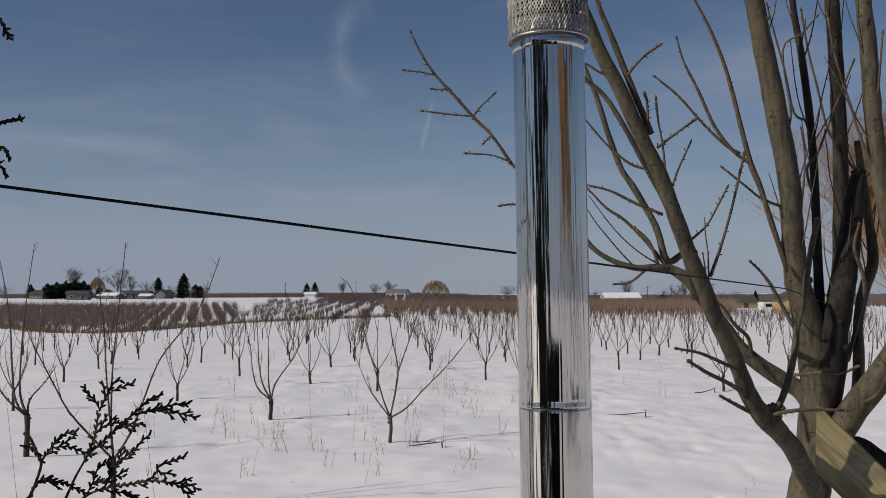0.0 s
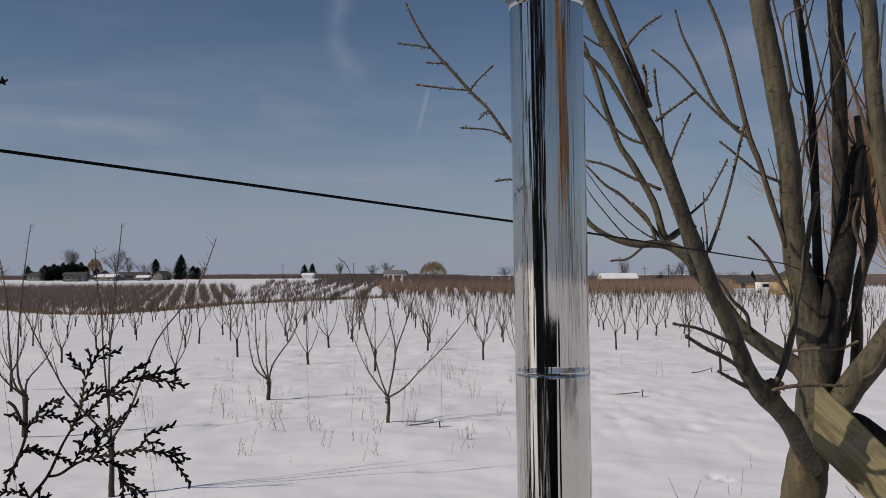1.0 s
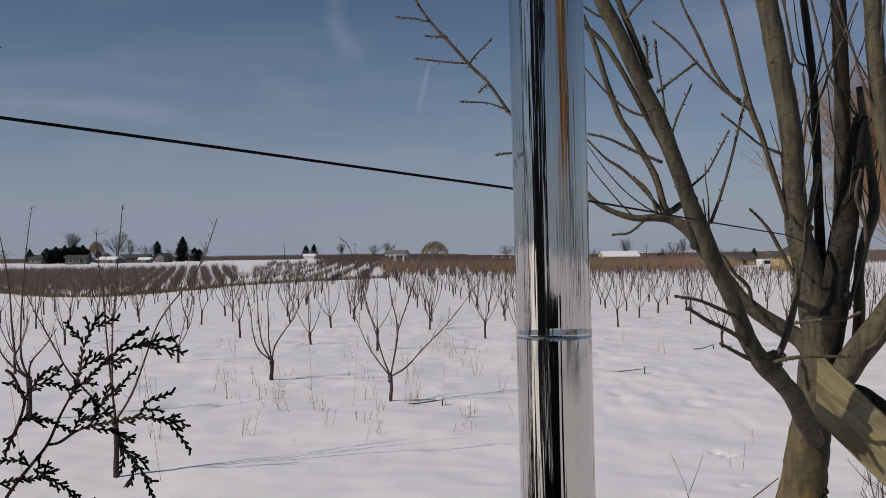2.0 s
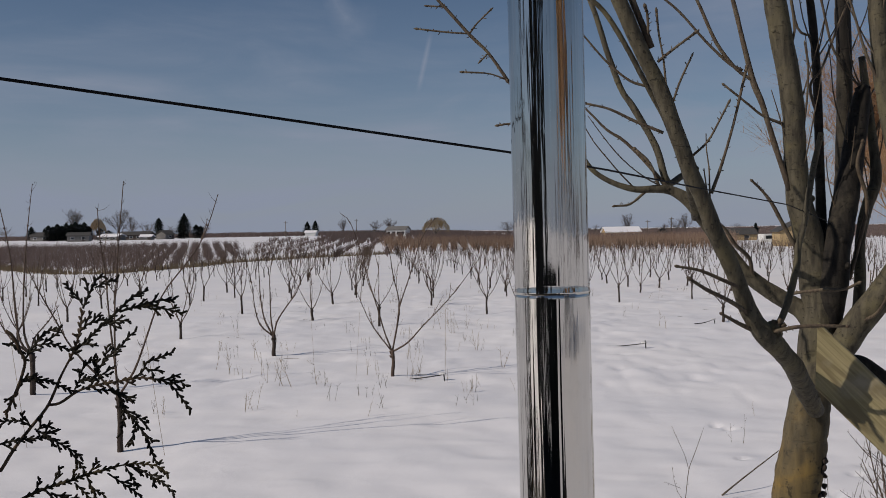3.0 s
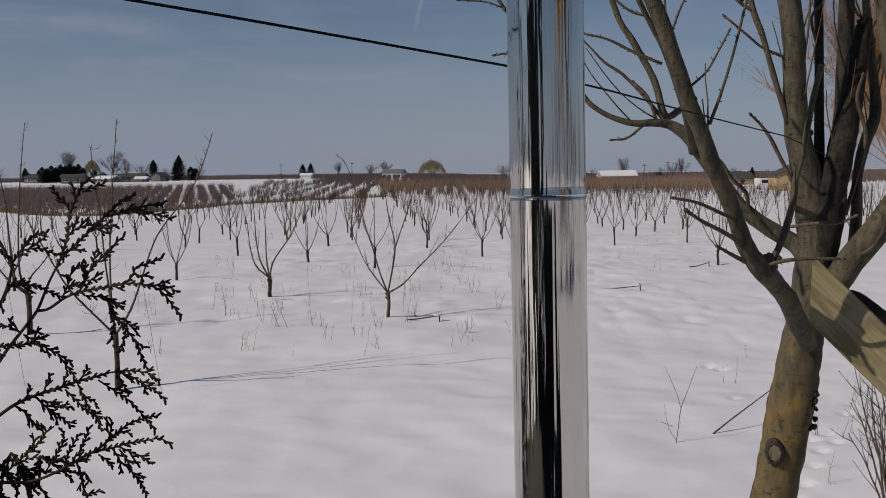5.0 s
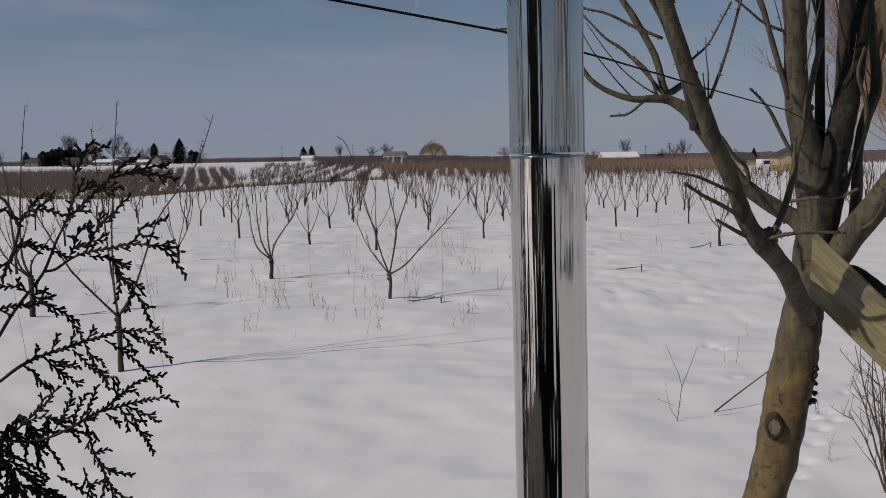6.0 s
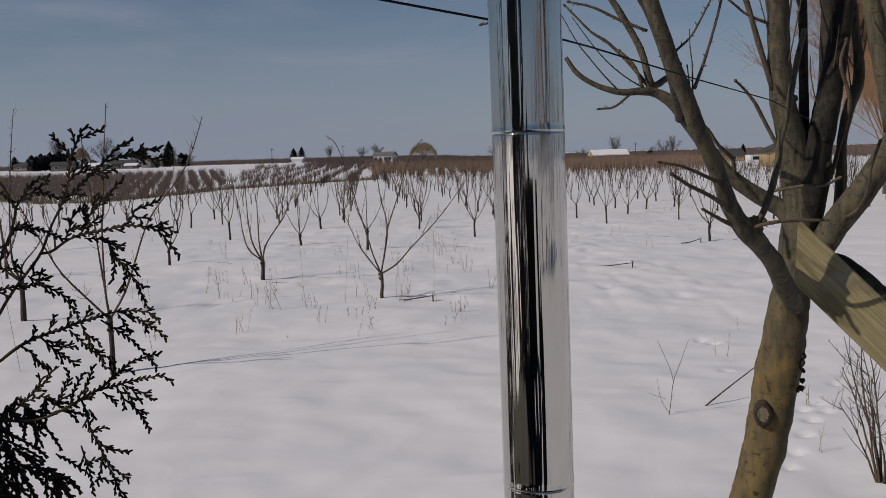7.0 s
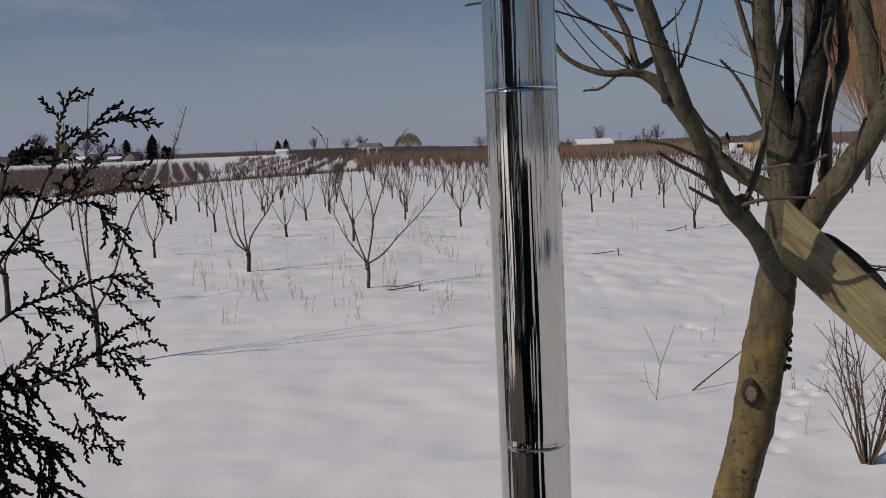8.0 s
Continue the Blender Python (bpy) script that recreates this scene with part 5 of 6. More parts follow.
def spray(points, foliage=CEDAR, bare=0.06):
    pts = local(points, CEDAR_BASE)
    bm = bmesh.new()
    path = [Vector(q) for q in spline(pts, 6)]
    tube(bm, [(q[0], q[1], q[2], q[3] * 0.85) for q in path], 6, 1, 0.25)
    plane = Vector((cedar_rng.uniform(-0.25, 0.25), -1, cedar_rng.uniform(-0.1, 0.35))).normalized()
    total = sum((b.xyz - a.xyz).length for a, b in zip(path, path[1:]))
    travelled, side, gap = 0.0, 1, 0.0
    for a, b in zip(path, path[1:]):
        step = (b.xyz - a.xyz).length
        done = 0.0
        while gap < step - done:
            done += gap
            f = (travelled + done) / total
            q, e = a.xyz.lerp(b.xyz, done / step), (b.xyz - a.xyz).normalized()
            s = (plane.cross(e).normalized() * side * 0.62 + e * 1.0).normalized()
            if f > bare:
                if cedar_rng.random() < 0.16 and f < 0.85:
                    frond(bm, cedar_rng, q, s, plane, cedar_rng.uniform(0.016, 0.036) * (0.9 - 0.5 * f), 0.0015, 1)
                else:
                    frond(bm, cedar_rng, q, s, plane, cedar_rng.uniform(0.005, 0.0085), 0.0018, 0)
            side, gap = -side, cedar_rng.uniform(0.0034, 0.0062)
        gap -= step - done
        travelled += step
    part("spray", bm, foliage, CEDAR_TREE)


def build_cedar():
    bm = bmesh.new()
    tube(bm, [(0, 0, -0.2, 0.13), (0.02, 0, 0.6, 0.10), (-0.01, 0.01, 2.5, 0.075), (0.0, 0, 4.6, 0.05), (0, 0, 7.2, 0.012)], 12, 4, 0.12)
    part("trunk", bm, CEDAR_WOOD, CEDAR_TREE)
    # whorls of boughs, thick with foliage, that shade the tips
    for k in range(170):
        z = 0.6 + 6.2 * (k / 170)
        a = 2.4 * k + cedar_rng.uniform(-0.3, 0.3)
        out = Vector((math.cos(a), math.sin(a), 0))
        reach = 0.62 * (1 - 0.75 * max(z - 3.2, 0) / 3.8) * cedar_rng.uniform(0.7, 1.1)
        if out.x > 0.35 and 2.9 < z:
            reach = min(reach, 0.30 if z < 3.4 else 0.2)
        start, end = Vector((0, 0, z)), Vector((0, 0, z)) + out * reach + Vector((0, 0, -0.12))
        bm = bmesh.new()
        tube(bm, [(*start, 0.012), (*(start.lerp(end, 0.5) + Vector((0, 0, 0.05))), 0.008), (*end, 0.003)], 5, 2)
        plane = Vector((cedar_rng.uniform(-0.5, 0.5), cedar_rng.uniform(-0.5, 0.5), 1)).normalized()
        for j in range(18):
            q = start.lerp(end, cedar_rng.uniform(0.2, 1.0)) + Vector((0, 0, cedar_rng.uniform(-0.04, 0.05)))
            d = (out + Vector((cedar_rng.uniform(-1, 1), cedar_rng.uniform(-1, 1), cedar_rng.uniform(-0.8, 0.3)))).normalized()
            frond(bm, cedar_rng, q, d, plane, cedar_rng.uniform(0.07, 0.15), 0.0035, 1)
        part("bough", bm, CEDAR, CEDAR_TREE)
    # the hanging dark mass below the lower spray
    for k in range(165):
        z = cedar_rng.uniform(3.26, 3.665)
        x = cedar_rng.uniform(-0.90, -0.570 - 0.06 * cedar_rng.random())
        y = cedar_rng.uniform(1.10, 1.36)
        q = Vector((x, y, z)) - Vector(CEDAR_BASE)
        bm = bmesh.new()
        for j in range(5):
            frond(bm, cedar_rng, q, Vector((cedar_rng.uniform(-0.4, 0.9), cedar_rng.uniform(-0.3, 0.3), cedar_rng.uniform(-1.0, -0.2))), Vector((0, -1, 0.2)).normalized(), cedar_rng.uniform(0.04, 0.095), 0.0019, 1)
        part("hanging_spray", bm, CEDAR, CEDAR_TREE)


build_cedar()
spray([(-0.606, 1.180, 3.800, 0.0030), (-0.584, 1.180, 3.833, 0.0029), (-0.558, 1.180, 3.864, 0.0027), (-0.536, 1.180, 3.891, 0.0025), (-0.518, 1.180, 3.929, 0.0024), (-0.500, 1.180, 3.962, 0.0022), (-0.490, 1.180, 3.990, 0.0021), (-0.486, 1.180, 4.019, 0.0019)], CEDAR_WOOD, 0.7)
spray([(-0.500, 1.180, 3.962, 0.0023), (-0.484, 1.180, 3.975, 0.0021), (-0.463, 1.180, 3.994, 0.0020), (-0.446, 1.180, 4.009, 0.0019), (-0.430, 1.180, 4.023, 0.0018), (-0.414, 1.180, 4.037, 0.0016), (-0.394, 1.180, 4.045, 0.0015)])
spray([(-0.434, 1.180, 4.016, 0.0019), (-0.414, 1.180, 4.022, 0.0018), (-0.395, 1.180, 4.027, 0.0017), (-0.375, 1.180, 4.031, 0.0016), (-0.357, 1.180, 4.032, 0.0015)])
spray([(-0.414, 1.180, 4.021, 0.0019), (-0.391, 1.180, 4.024, 0.0018), (-0.372, 1.180, 4.019, 0.0016), (-0.347, 1.180, 4.013, 0.0015)], CEDAR_DRY)
spray([(-0.485, 1.180, 4.021, 0.0019), (-0.477, 1.180, 4.038, 0.0018), (-0.470, 1.180, 4.051, 0.0017), (-0.463, 1.180, 4.062, 0.0016), (-0.453, 1.180, 4.064, 0.0015)])
spray([(-0.467, 1.180, 4.049, 0.0015), (-0.455, 1.180, 4.054, 0.0013), (-0.435, 1.180, 4.061, 0.0011)])
spray([(-0.485, 1.180, 4.025, 0.0015), (-0.491, 1.180, 4.036, 0.0015), (-0.500, 1.180, 4.044, 0.0015), (-0.508, 1.180, 4.055, 0.0015)])
spray([(-0.490, 1.180, 3.990, 0.0019), (-0.478, 1.180, 4.000, 0.0018), (-0.462, 1.180, 4.005, 0.0016), (-0.456, 1.180, 4.009, 0.0015)])
spray([(-0.458, 1.180, 4.001, 0.0015), (-0.439, 1.180, 4.004, 0.0013), (-0.419, 1.180, 4.003, 0.0011)])
spray([(-0.531, 1.170, 3.892, 0.0026), (-0.515, 1.170, 3.895, 0.0024), (-0.491, 1.170, 3.910, 0.0022), (-0.467, 1.170, 3.918, 0.0021), (-0.435, 1.170, 3.923, 0.0019), (-0.408, 1.170, 3.928, 0.0017), (-0.385, 1.170, 3.926, 0.0015)], CEDAR_WOOD, 0.3)
spray([(-0.385, 1.170, 3.926, 0.0015), (-0.369, 1.170, 3.925, 0.0014), (-0.352, 1.170, 3.923, 0.0012), (-0.339, 1.170, 3.915, 0.0011)])
spray([(-0.410, 1.170, 3.928, 0.0015), (-0.400, 1.170, 3.938, 0.0015), (-0.394, 1.170, 3.949, 0.0015), (-0.379, 1.170, 3.954, 0.0015), (-0.358, 1.170, 3.962, 0.0015)])
spray([(-0.399, 1.170, 3.941, 0.0011), (-0.390, 1.170, 3.938, 0.0011), (-0.384, 1.170, 3.930, 0.0011)])
spray([(-0.385, 1.170, 3.926, 0.0015), (-0.369, 1.170, 3.922, 0.0015), (-0.357, 1.170, 3.912, 0.0015), (-0.349, 1.170, 3.901, 0.0015), (-0.336, 1.170, 3.883, 0.0015)])
spray([(-0.572, 1.160, 3.905, 0.0019), (-0.563, 1.160, 3.924, 0.0018), (-0.551, 1.160, 3.928, 0.0017), (-0.524, 1.160, 3.926, 0.0016), (-0.509, 1.160, 3.919, 0.0016), (-0.490, 1.160, 3.911, 0.0015)])
spray([(-0.495, 1.170, 3.911, 0.0015), (-0.486, 1.170, 3.930, 0.0014), (-0.481, 1.170, 3.945, 0.0012), (-0.467, 1.170, 3.954, 0.0011)])
spray([(-0.486, 1.170, 3.932, 0.0011), (-0.492, 1.170, 3.940, 0.0011)])
spray([(-0.475, 1.170, 3.914, 0.0019), (-0.464, 1.170, 3.931, 0.0018), (-0.458, 1.170, 3.944, 0.0017), (-0.441, 1.170, 3.962, 0.0017), (-0.429, 1.170, 3.971, 0.0016), (-0.420, 1.170, 3.982, 0.0016), (-0.408, 1.170, 3.991, 0.0015)])
spray([(-0.462, 1.170, 3.933, 0.0011), (-0.465, 1.170, 3.945, 0.0011), (-0.462, 1.170, 3.954, 0.0011)])
spray([(-0.453, 1.170, 3.948, 0.0011), (-0.450, 1.170, 3.963, 0.0011), (-0.448, 1.170, 3.971, 0.0011)])
spray([(-0.490, 1.170, 3.922, 0.0015), (-0.474, 1.170, 3.926, 0.0013), (-0.457, 1.170, 3.927, 0.0011)])
spray([(-0.466, 1.170, 3.932, 0.0011), (-0.454, 1.170, 3.933, 0.0011), (-0.445, 1.170, 3.933, 0.0011)])
spray([(-0.577, 1.150, 3.995, 0.0026), (-0.568, 1.150, 3.988, 0.0025), (-0.559, 1.150, 3.970, 0.0025), (-0.552, 1.150, 3.955, 0.0024), (-0.555, 1.150, 3.940, 0.0024), (-0.562, 1.150, 3.921, 0.0023), (-0.571, 1.150, 3.902, 0.0023), (-0.580, 1.150, 3.883, 0.0022)], CEDAR_WOOD, 0.7)
spray([(-0.552, 1.150, 3.957, 0.0018), (-0.539, 1.150, 3.974, 0.0018), (-0.531, 1.150, 3.985, 0.0017), (-0.519, 1.150, 3.994, 0.0016), (-0.503, 1.150, 3.998, 0.0015)])
spray([(-0.536, 1.150, 3.975, 0.0015), (-0.516, 1.150, 3.977, 0.0015), (-0.497, 1.150, 3.971, 0.0015), (-0.478, 1.150, 3.965, 0.0015)])
spray([(-0.582, 1.150, 3.978, 0.0018), (-0.563, 1.150, 3.974, 0.0017), (-0.552, 1.150, 3.957, 0.0015)])
spray([(-0.560, 1.150, 3.927, 0.0015), (-0.546, 1.150, 3.934, 0.0013), (-0.533, 1.150, 3.932, 0.0011)])
spray([(-0.550, 1.160, 3.865, 0.0019), (-0.567, 1.160, 3.873, 0.0017), (-0.583, 1.160, 3.873, 0.0016), (-0.594, 1.160, 3.872, 0.0015)])
spray([(-0.563, 1.160, 3.870, 0.0011), (-0.562, 1.160, 3.882, 0.0011)])
spray([(-0.546, 1.160, 3.862, 0.0019), (-0.529, 1.160, 3.852, 0.0017), (-0.514, 1.160, 3.843, 0.0015), (-0.499, 1.160, 3.835, 0.0013), (-0.482, 1.160, 3.823, 0.0011)])
spray([(-0.500, 1.160, 3.835, 0.0015), (-0.488, 1.160, 3.818, 0.0013), (-0.478, 1.160, 3.804, 0.0011)])
spray([(-0.597, 1.160, 3.841, 0.0019), (-0.572, 1.160, 3.847, 0.0018), (-0.545, 1.160, 3.849, 0.0017), (-0.525, 1.160, 3.849, 0.0016), (-0.520, 1.160, 3.839, 0.0015)])
spray([(-0.544, 1.160, 3.858, 0.0015), (-0.537, 1.160, 3.866, 0.0015), (-0.532, 1.160, 3.868, 0.0015)])
spray([(-0.538, 1.160, 3.851, 0.0015), (-0.529, 1.160, 3.858, 0.0013), (-0.519, 1.160, 3.857, 0.0011)])
spray([(-0.448, 1.180, 3.913, 0.0019), (-0.437, 1.180, 3.901, 0.0018), (-0.430, 1.180, 3.885, 0.0018), (-0.419, 1.180, 3.870, 0.0017), (-0.404, 1.180, 3.850, 0.0016), (-0.396, 1.180, 3.830, 0.0016), (-0.389, 1.180, 3.812, 0.0015)])
spray([(-0.425, 1.180, 3.875, 0.0011), (-0.411, 1.180, 3.872, 0.0011), (-0.397, 1.180, 3.868, 0.0011)])
spray([(-0.404, 1.180, 3.852, 0.0011), (-0.397, 1.180, 3.844, 0.0011), (-0.390, 1.180, 3.840, 0.0011)])
spray([(-0.432, 1.180, 3.893, 0.0015), (-0.432, 1.180, 3.870, 0.0015), (-0.437, 1.180, 3.850, 0.0015)])
spray([(-0.472, 1.180, 3.911, 0.0015), (-0.448, 1.180, 3.909, 0.0014), (-0.433, 1.180, 3.905, 0.0013), (-0.417, 1.180, 3.894, 0.0011)])
spray([(-0.414, 1.180, 3.868, 0.0015), (-0.418, 1.180, 3.854, 0.0015), (-0.423, 1.180, 3.837, 0.0015)])
spray([(-0.621, 1.200, 3.732, 0.0027), (-0.587, 1.200, 3.756, 0.0026), (-0.553, 1.200, 3.771, 0.0024), (-0.520, 1.200, 3.781, 0.0023), (-0.495, 1.200, 3.790, 0.0022), (-0.471, 1.200, 3.796, 0.0020), (-0.450, 1.200, 3.802, 0.0019)], CEDAR_DRY, 0.25)
spray([(-0.450, 1.200, 3.802, 0.0015), (-0.426, 1.200, 3.805, 0.0014), (-0.402, 1.200, 3.803, 0.0013), (-0.390, 1.200, 3.799, 0.0012), (-0.381, 1.200, 3.790, 0.0012)], CEDAR_DRY)
spray([(-0.442, 1.200, 3.804, 0.0015), (-0.419, 1.200, 3.797, 0.0014), (-0.403, 1.200, 3.787, 0.0013), (-0.387, 1.200, 3.778, 0.0012), (-0.371, 1.200, 3.762, 0.0012)])
spray([(-0.440, 1.200, 3.802, 0.0012), (-0.433, 1.200, 3.790, 0.0012), (-0.422, 1.200, 3.772, 0.0012)])
spray([(-0.407, 1.200, 3.794, 0.0012), (-0.401, 1.200, 3.783, 0.0012), (-0.399, 1.200, 3.773, 0.0012)])
spray([(-0.465, 1.200, 3.792, 0.0015), (-0.444, 1.200, 3.778, 0.0015), (-0.424, 1.200, 3.764, 0.0014), (-0.408, 1.200, 3.747, 0.0013), (-0.394, 1.200, 3.731, 0.0012), (-0.389, 1.200, 3.722, 0.0012)])
spray([(-0.495, 1.200, 3.790, 0.0015), (-0.488, 1.200, 3.772, 0.0014), (-0.481, 1.200, 3.756, 0.0013), (-0.470, 1.200, 3.740, 0.0012), (-0.463, 1.200, 3.720, 0.0012)], CEDAR_DRY)
spray([(-0.512, 1.200, 3.779, 0.0015), (-0.497, 1.200, 3.764, 0.0014), (-0.486, 1.200, 3.752, 0.0013), (-0.466, 1.200, 3.738, 0.0012)], CEDAR_DRY)
spray([(-0.489, 1.200, 3.771, 0.0012), (-0.473, 1.200, 3.763, 0.0012), (-0.467, 1.200, 3.758, 0.0012)], CEDAR_DRY)
spray([(-0.554, 1.200, 3.769, 0.0019), (-0.538, 1.200, 3.753, 0.0017), (-0.519, 1.200, 3.740, 0.0014), (-0.505, 1.200, 3.727, 0.0012)])
spray([(-0.583, 1.200, 3.756, 0.0019), (-0.567, 1.200, 3.745, 0.0017), (-0.560, 1.200, 3.733, 0.0014), (-0.550, 1.200, 3.723, 0.0012)])
spray([(-0.541, 1.200, 3.779, 0.0015), (-0.536, 1.200, 3.791, 0.0013), (-0.531, 1.200, 3.800, 0.0012)])
spray([(-0.570, 1.200, 3.764, 0.0015), (-0.563, 1.200, 3.776, 0.0013), (-0.560, 1.200, 3.785, 0.0012)])
spray([(-0.546, 1.200, 3.765, 0.0015), (-0.526, 1.200, 3.758, 0.0013), (-0.500, 1.200, 3.753, 0.0012)])
spray([(-0.516, 1.200, 3.782, 0.0012), (-0.511, 1.200, 3.795, 0.0012), (-0.507, 1.200, 3.802, 0.0012)], CEDAR_DRY)
spray([(-0.491, 1.200, 3.792, 0.0012), (-0.485, 1.200, 3.800, 0.0012), (-0.480, 1.200, 3.808, 0.0012)], CEDAR_DRY)
spray([(-0.642, 1.220, 3.644, 0.0031), (-0.596, 1.220, 3.641, 0.0030), (-0.563, 1.220, 3.647, 0.0028), (-0.529, 1.220, 3.662, 0.0026), (-0.503, 1.220, 3.677, 0.0025), (-0.481, 1.220, 3.688, 0.0023), (-0.464, 1.220, 3.701, 0.0022), (-0.447, 1.220, 3.715, 0.0020), (-0.430, 1.220, 3.727, 0.0019), (-0.405, 1.220, 3.735, 0.0017), (-0.391, 1.220, 3.737, 0.0016)], CEDAR_DRY, 0.35)
spray([(-0.482, 1.220, 3.686, 0.0019), (-0.456, 1.220, 3.692, 0.0018), (-0.436, 1.220, 3.698, 0.0016), (-0.411, 1.220, 3.702, 0.0015), (-0.389, 1.220, 3.705, 0.0013), (-0.373, 1.220, 3.695, 0.0012)], CEDAR_DRY)
spray([(-0.448, 1.220, 3.693, 0.0016), (-0.428, 1.220, 3.684, 0.0014), (-0.416, 1.220, 3.679, 0.0013), (-0.401, 1.220, 3.668, 0.0012)])
spray([(-0.448, 1.220, 3.690, 0.0016), (-0.437, 1.220, 3.674, 0.0016), (-0.431, 1.220, 3.657, 0.0016), (-0.420, 1.220, 3.643, 0.0016), (-0.411, 1.220, 3.623, 0.0016)])
spray([(-0.457, 1.220, 3.690, 0.0016), (-0.448, 1.220, 3.674, 0.0016), (-0.447, 1.220, 3.656, 0.0016)])
spray([(-0.478, 1.220, 3.682, 0.0016), (-0.466, 1.220, 3.674, 0.0014), (-0.457, 1.220, 3.664, 0.0012)])
spray([(-0.507, 1.220, 3.682, 0.0016), (-0.500, 1.220, 3.695, 0.0016), (-0.494, 1.220, 3.707, 0.0016), (-0.490, 1.220, 3.719, 0.0016)])
spray([(-0.456, 1.220, 3.709, 0.0016), (-0.443, 1.220, 3.715, 0.0014), (-0.428, 1.220, 3.711, 0.0012)])
spray([(-0.464, 1.220, 3.701, 0.0016), (-0.459, 1.220, 3.715, 0.0016), (-0.457, 1.220, 3.731, 0.0016)])
spray([(-0.437, 1.220, 3.674, 0.0012), (-0.429, 1.220, 3.672, 0.0012), (-0.421, 1.220, 3.668, 0.0012)])
spray([(-0.612, 1.220, 3.656, 0.0019), (-0.590, 1.220, 3.675, 0.0018), (-0.572, 1.220, 3.691, 0.0016), (-0.559, 1.220, 3.702, 0.0015), (-0.552, 1.220, 3.717, 0.0013), (-0.562, 1.220, 3.724, 0.0012)], CEDAR_DRY)
spray([(-0.590, 1.220, 3.672, 0.0012), (-0.573, 1.220, 3.677, 0.0012), (-0.557, 1.220, 3.677, 0.0012)], CEDAR_DRY)
spray([(-0.584, 1.220, 3.683, 0.0012), (-0.572, 1.220, 3.694, 0.0012), (-0.566, 1.220, 3.705, 0.0012)], CEDAR_DRY)
spray([(-0.554, 1.220, 3.658, 0.0016), (-0.535, 1.220, 3.687, 0.0014), (-0.526, 1.220, 3.703, 0.0013), (-0.529, 1.220, 3.720, 0.0012)])
spray([(-0.528, 1.220, 3.663, 0.0016), (-0.519, 1.220, 3.687, 0.0014), (-0.509, 1.220, 3.703, 0.0013), (-0.502, 1.220, 3.713, 0.0012)])
spray([(-0.511, 1.220, 3.674, 0.0019), (-0.504, 1.220, 3.653, 0.0019), (-0.501, 1.220, 3.633, 0.0018), (-0.494, 1.220, 3.616, 0.0018), (-0.478, 1.220, 3.599, 0.0017), (-0.462, 1.220, 3.595, 0.0016), (-0.443, 1.220, 3.592, 0.0016)])
spray([(-0.494, 1.220, 3.616, 0.0016), (-0.483, 1.220, 3.591, 0.0016), (-0.472, 1.220, 3.570, 0.0016), (-0.460, 1.220, 3.561, 0.0016), (-0.447, 1.220, 3.550, 0.0016)])
spray([(-0.502, 1.220, 3.623, 0.0016), (-0.489, 1.220, 3.627, 0.0014), (-0.474, 1.220, 3.630, 0.0012)])
spray([(-0.500, 1.220, 3.657, 0.0016), (-0.494, 1.220, 3.649, 0.0014), (-0.495, 1.220, 3.641, 0.0012)])
spray([(-0.515, 1.220, 3.603, 0.0016), (-0.509, 1.220, 3.578, 0.0014), (-0.503, 1.220, 3.553, 0.0013), (-0.502, 1.220, 3.528, 0.0012)])
spray([(-0.483, 1.220, 3.588, 0.0016), (-0.488, 1.220, 3.566, 0.0014), (-0.495, 1.220, 3.546, 0.0012)])
spray([(-0.476, 1.220, 3.570, 0.0016), (-0.465, 1.220, 3.546, 0.0016), (-0.460, 1.220, 3.526, 0.0016)])
spray([(-0.554, 1.220, 3.591, 0.0016), (-0.534, 1.220, 3.580, 0.0014), (-0.516, 1.220, 3.566, 0.0012)])
spray([(-0.556, 1.220, 3.562, 0.0016), (-0.535, 1.220, 3.553, 0.0014), (-0.525, 1.220, 3.540, 0.0012)])
spray([(-0.509, 1.220, 3.577, 0.0012), (-0.499, 1.220, 3.580, 0.0012), (-0.488, 1.220, 3.582, 0.0012)])
spray([(-0.495, 1.220, 3.555, 0.0012), (-0.481, 1.220, 3.551, 0.0012), (-0.469, 1.220, 3.546, 0.0012)])
spray([(-0.753, 1.340, 4.649, 0.0038), (-0.725, 1.340, 4.625, 0.0032), (-0.708, 1.340, 4.593, 0.0026)])
spray([(-0.750, 1.340, 4.452, 0.0038), (-0.712, 1.340, 4.460, 0.0032), (-0.685, 1.340, 4.464, 0.0026)])
spray([(-0.749, 1.340, 4.411, 0.0038), (-0.716, 1.340, 4.418, 0.0032), (-0.704, 1.340, 4.397, 0.0026)])
spray([(-0.748, 1.340, 4.384, 0.0038), (-0.720, 1.340, 4.388, 0.0032), (-0.709, 1.340, 4.370, 0.0026)])


# ---- small things in the snow ----
weed_rng = random.Random(63)


def stalk(bm, rng, x, y, height, r, lean=0.25, side=3):
    z = ground_z(x, y) - 0.03
    run = limb_path(rng, (x, y, z), (rng.uniform(-lean, lean), rng.uniform(-lean, lean), 1), height, 0.0, 4)
    tube(bm, with_radius(run, r, r * 0.45), 4, 2)
    for k in range(side):
        i = rng.randrange(1, 4)
        d = Vector((rng.uniform(-1, 1), rng.uniform(-1, 1), rng.uniform(0.3, 1.2)))
        twig = limb_path(rng, run[i], d, height * rng.uniform(0.12, 0.4), 0.03, 3)
        tube(bm, with_radius(twig, r * 0.6, r * 0.3), 3, 1)


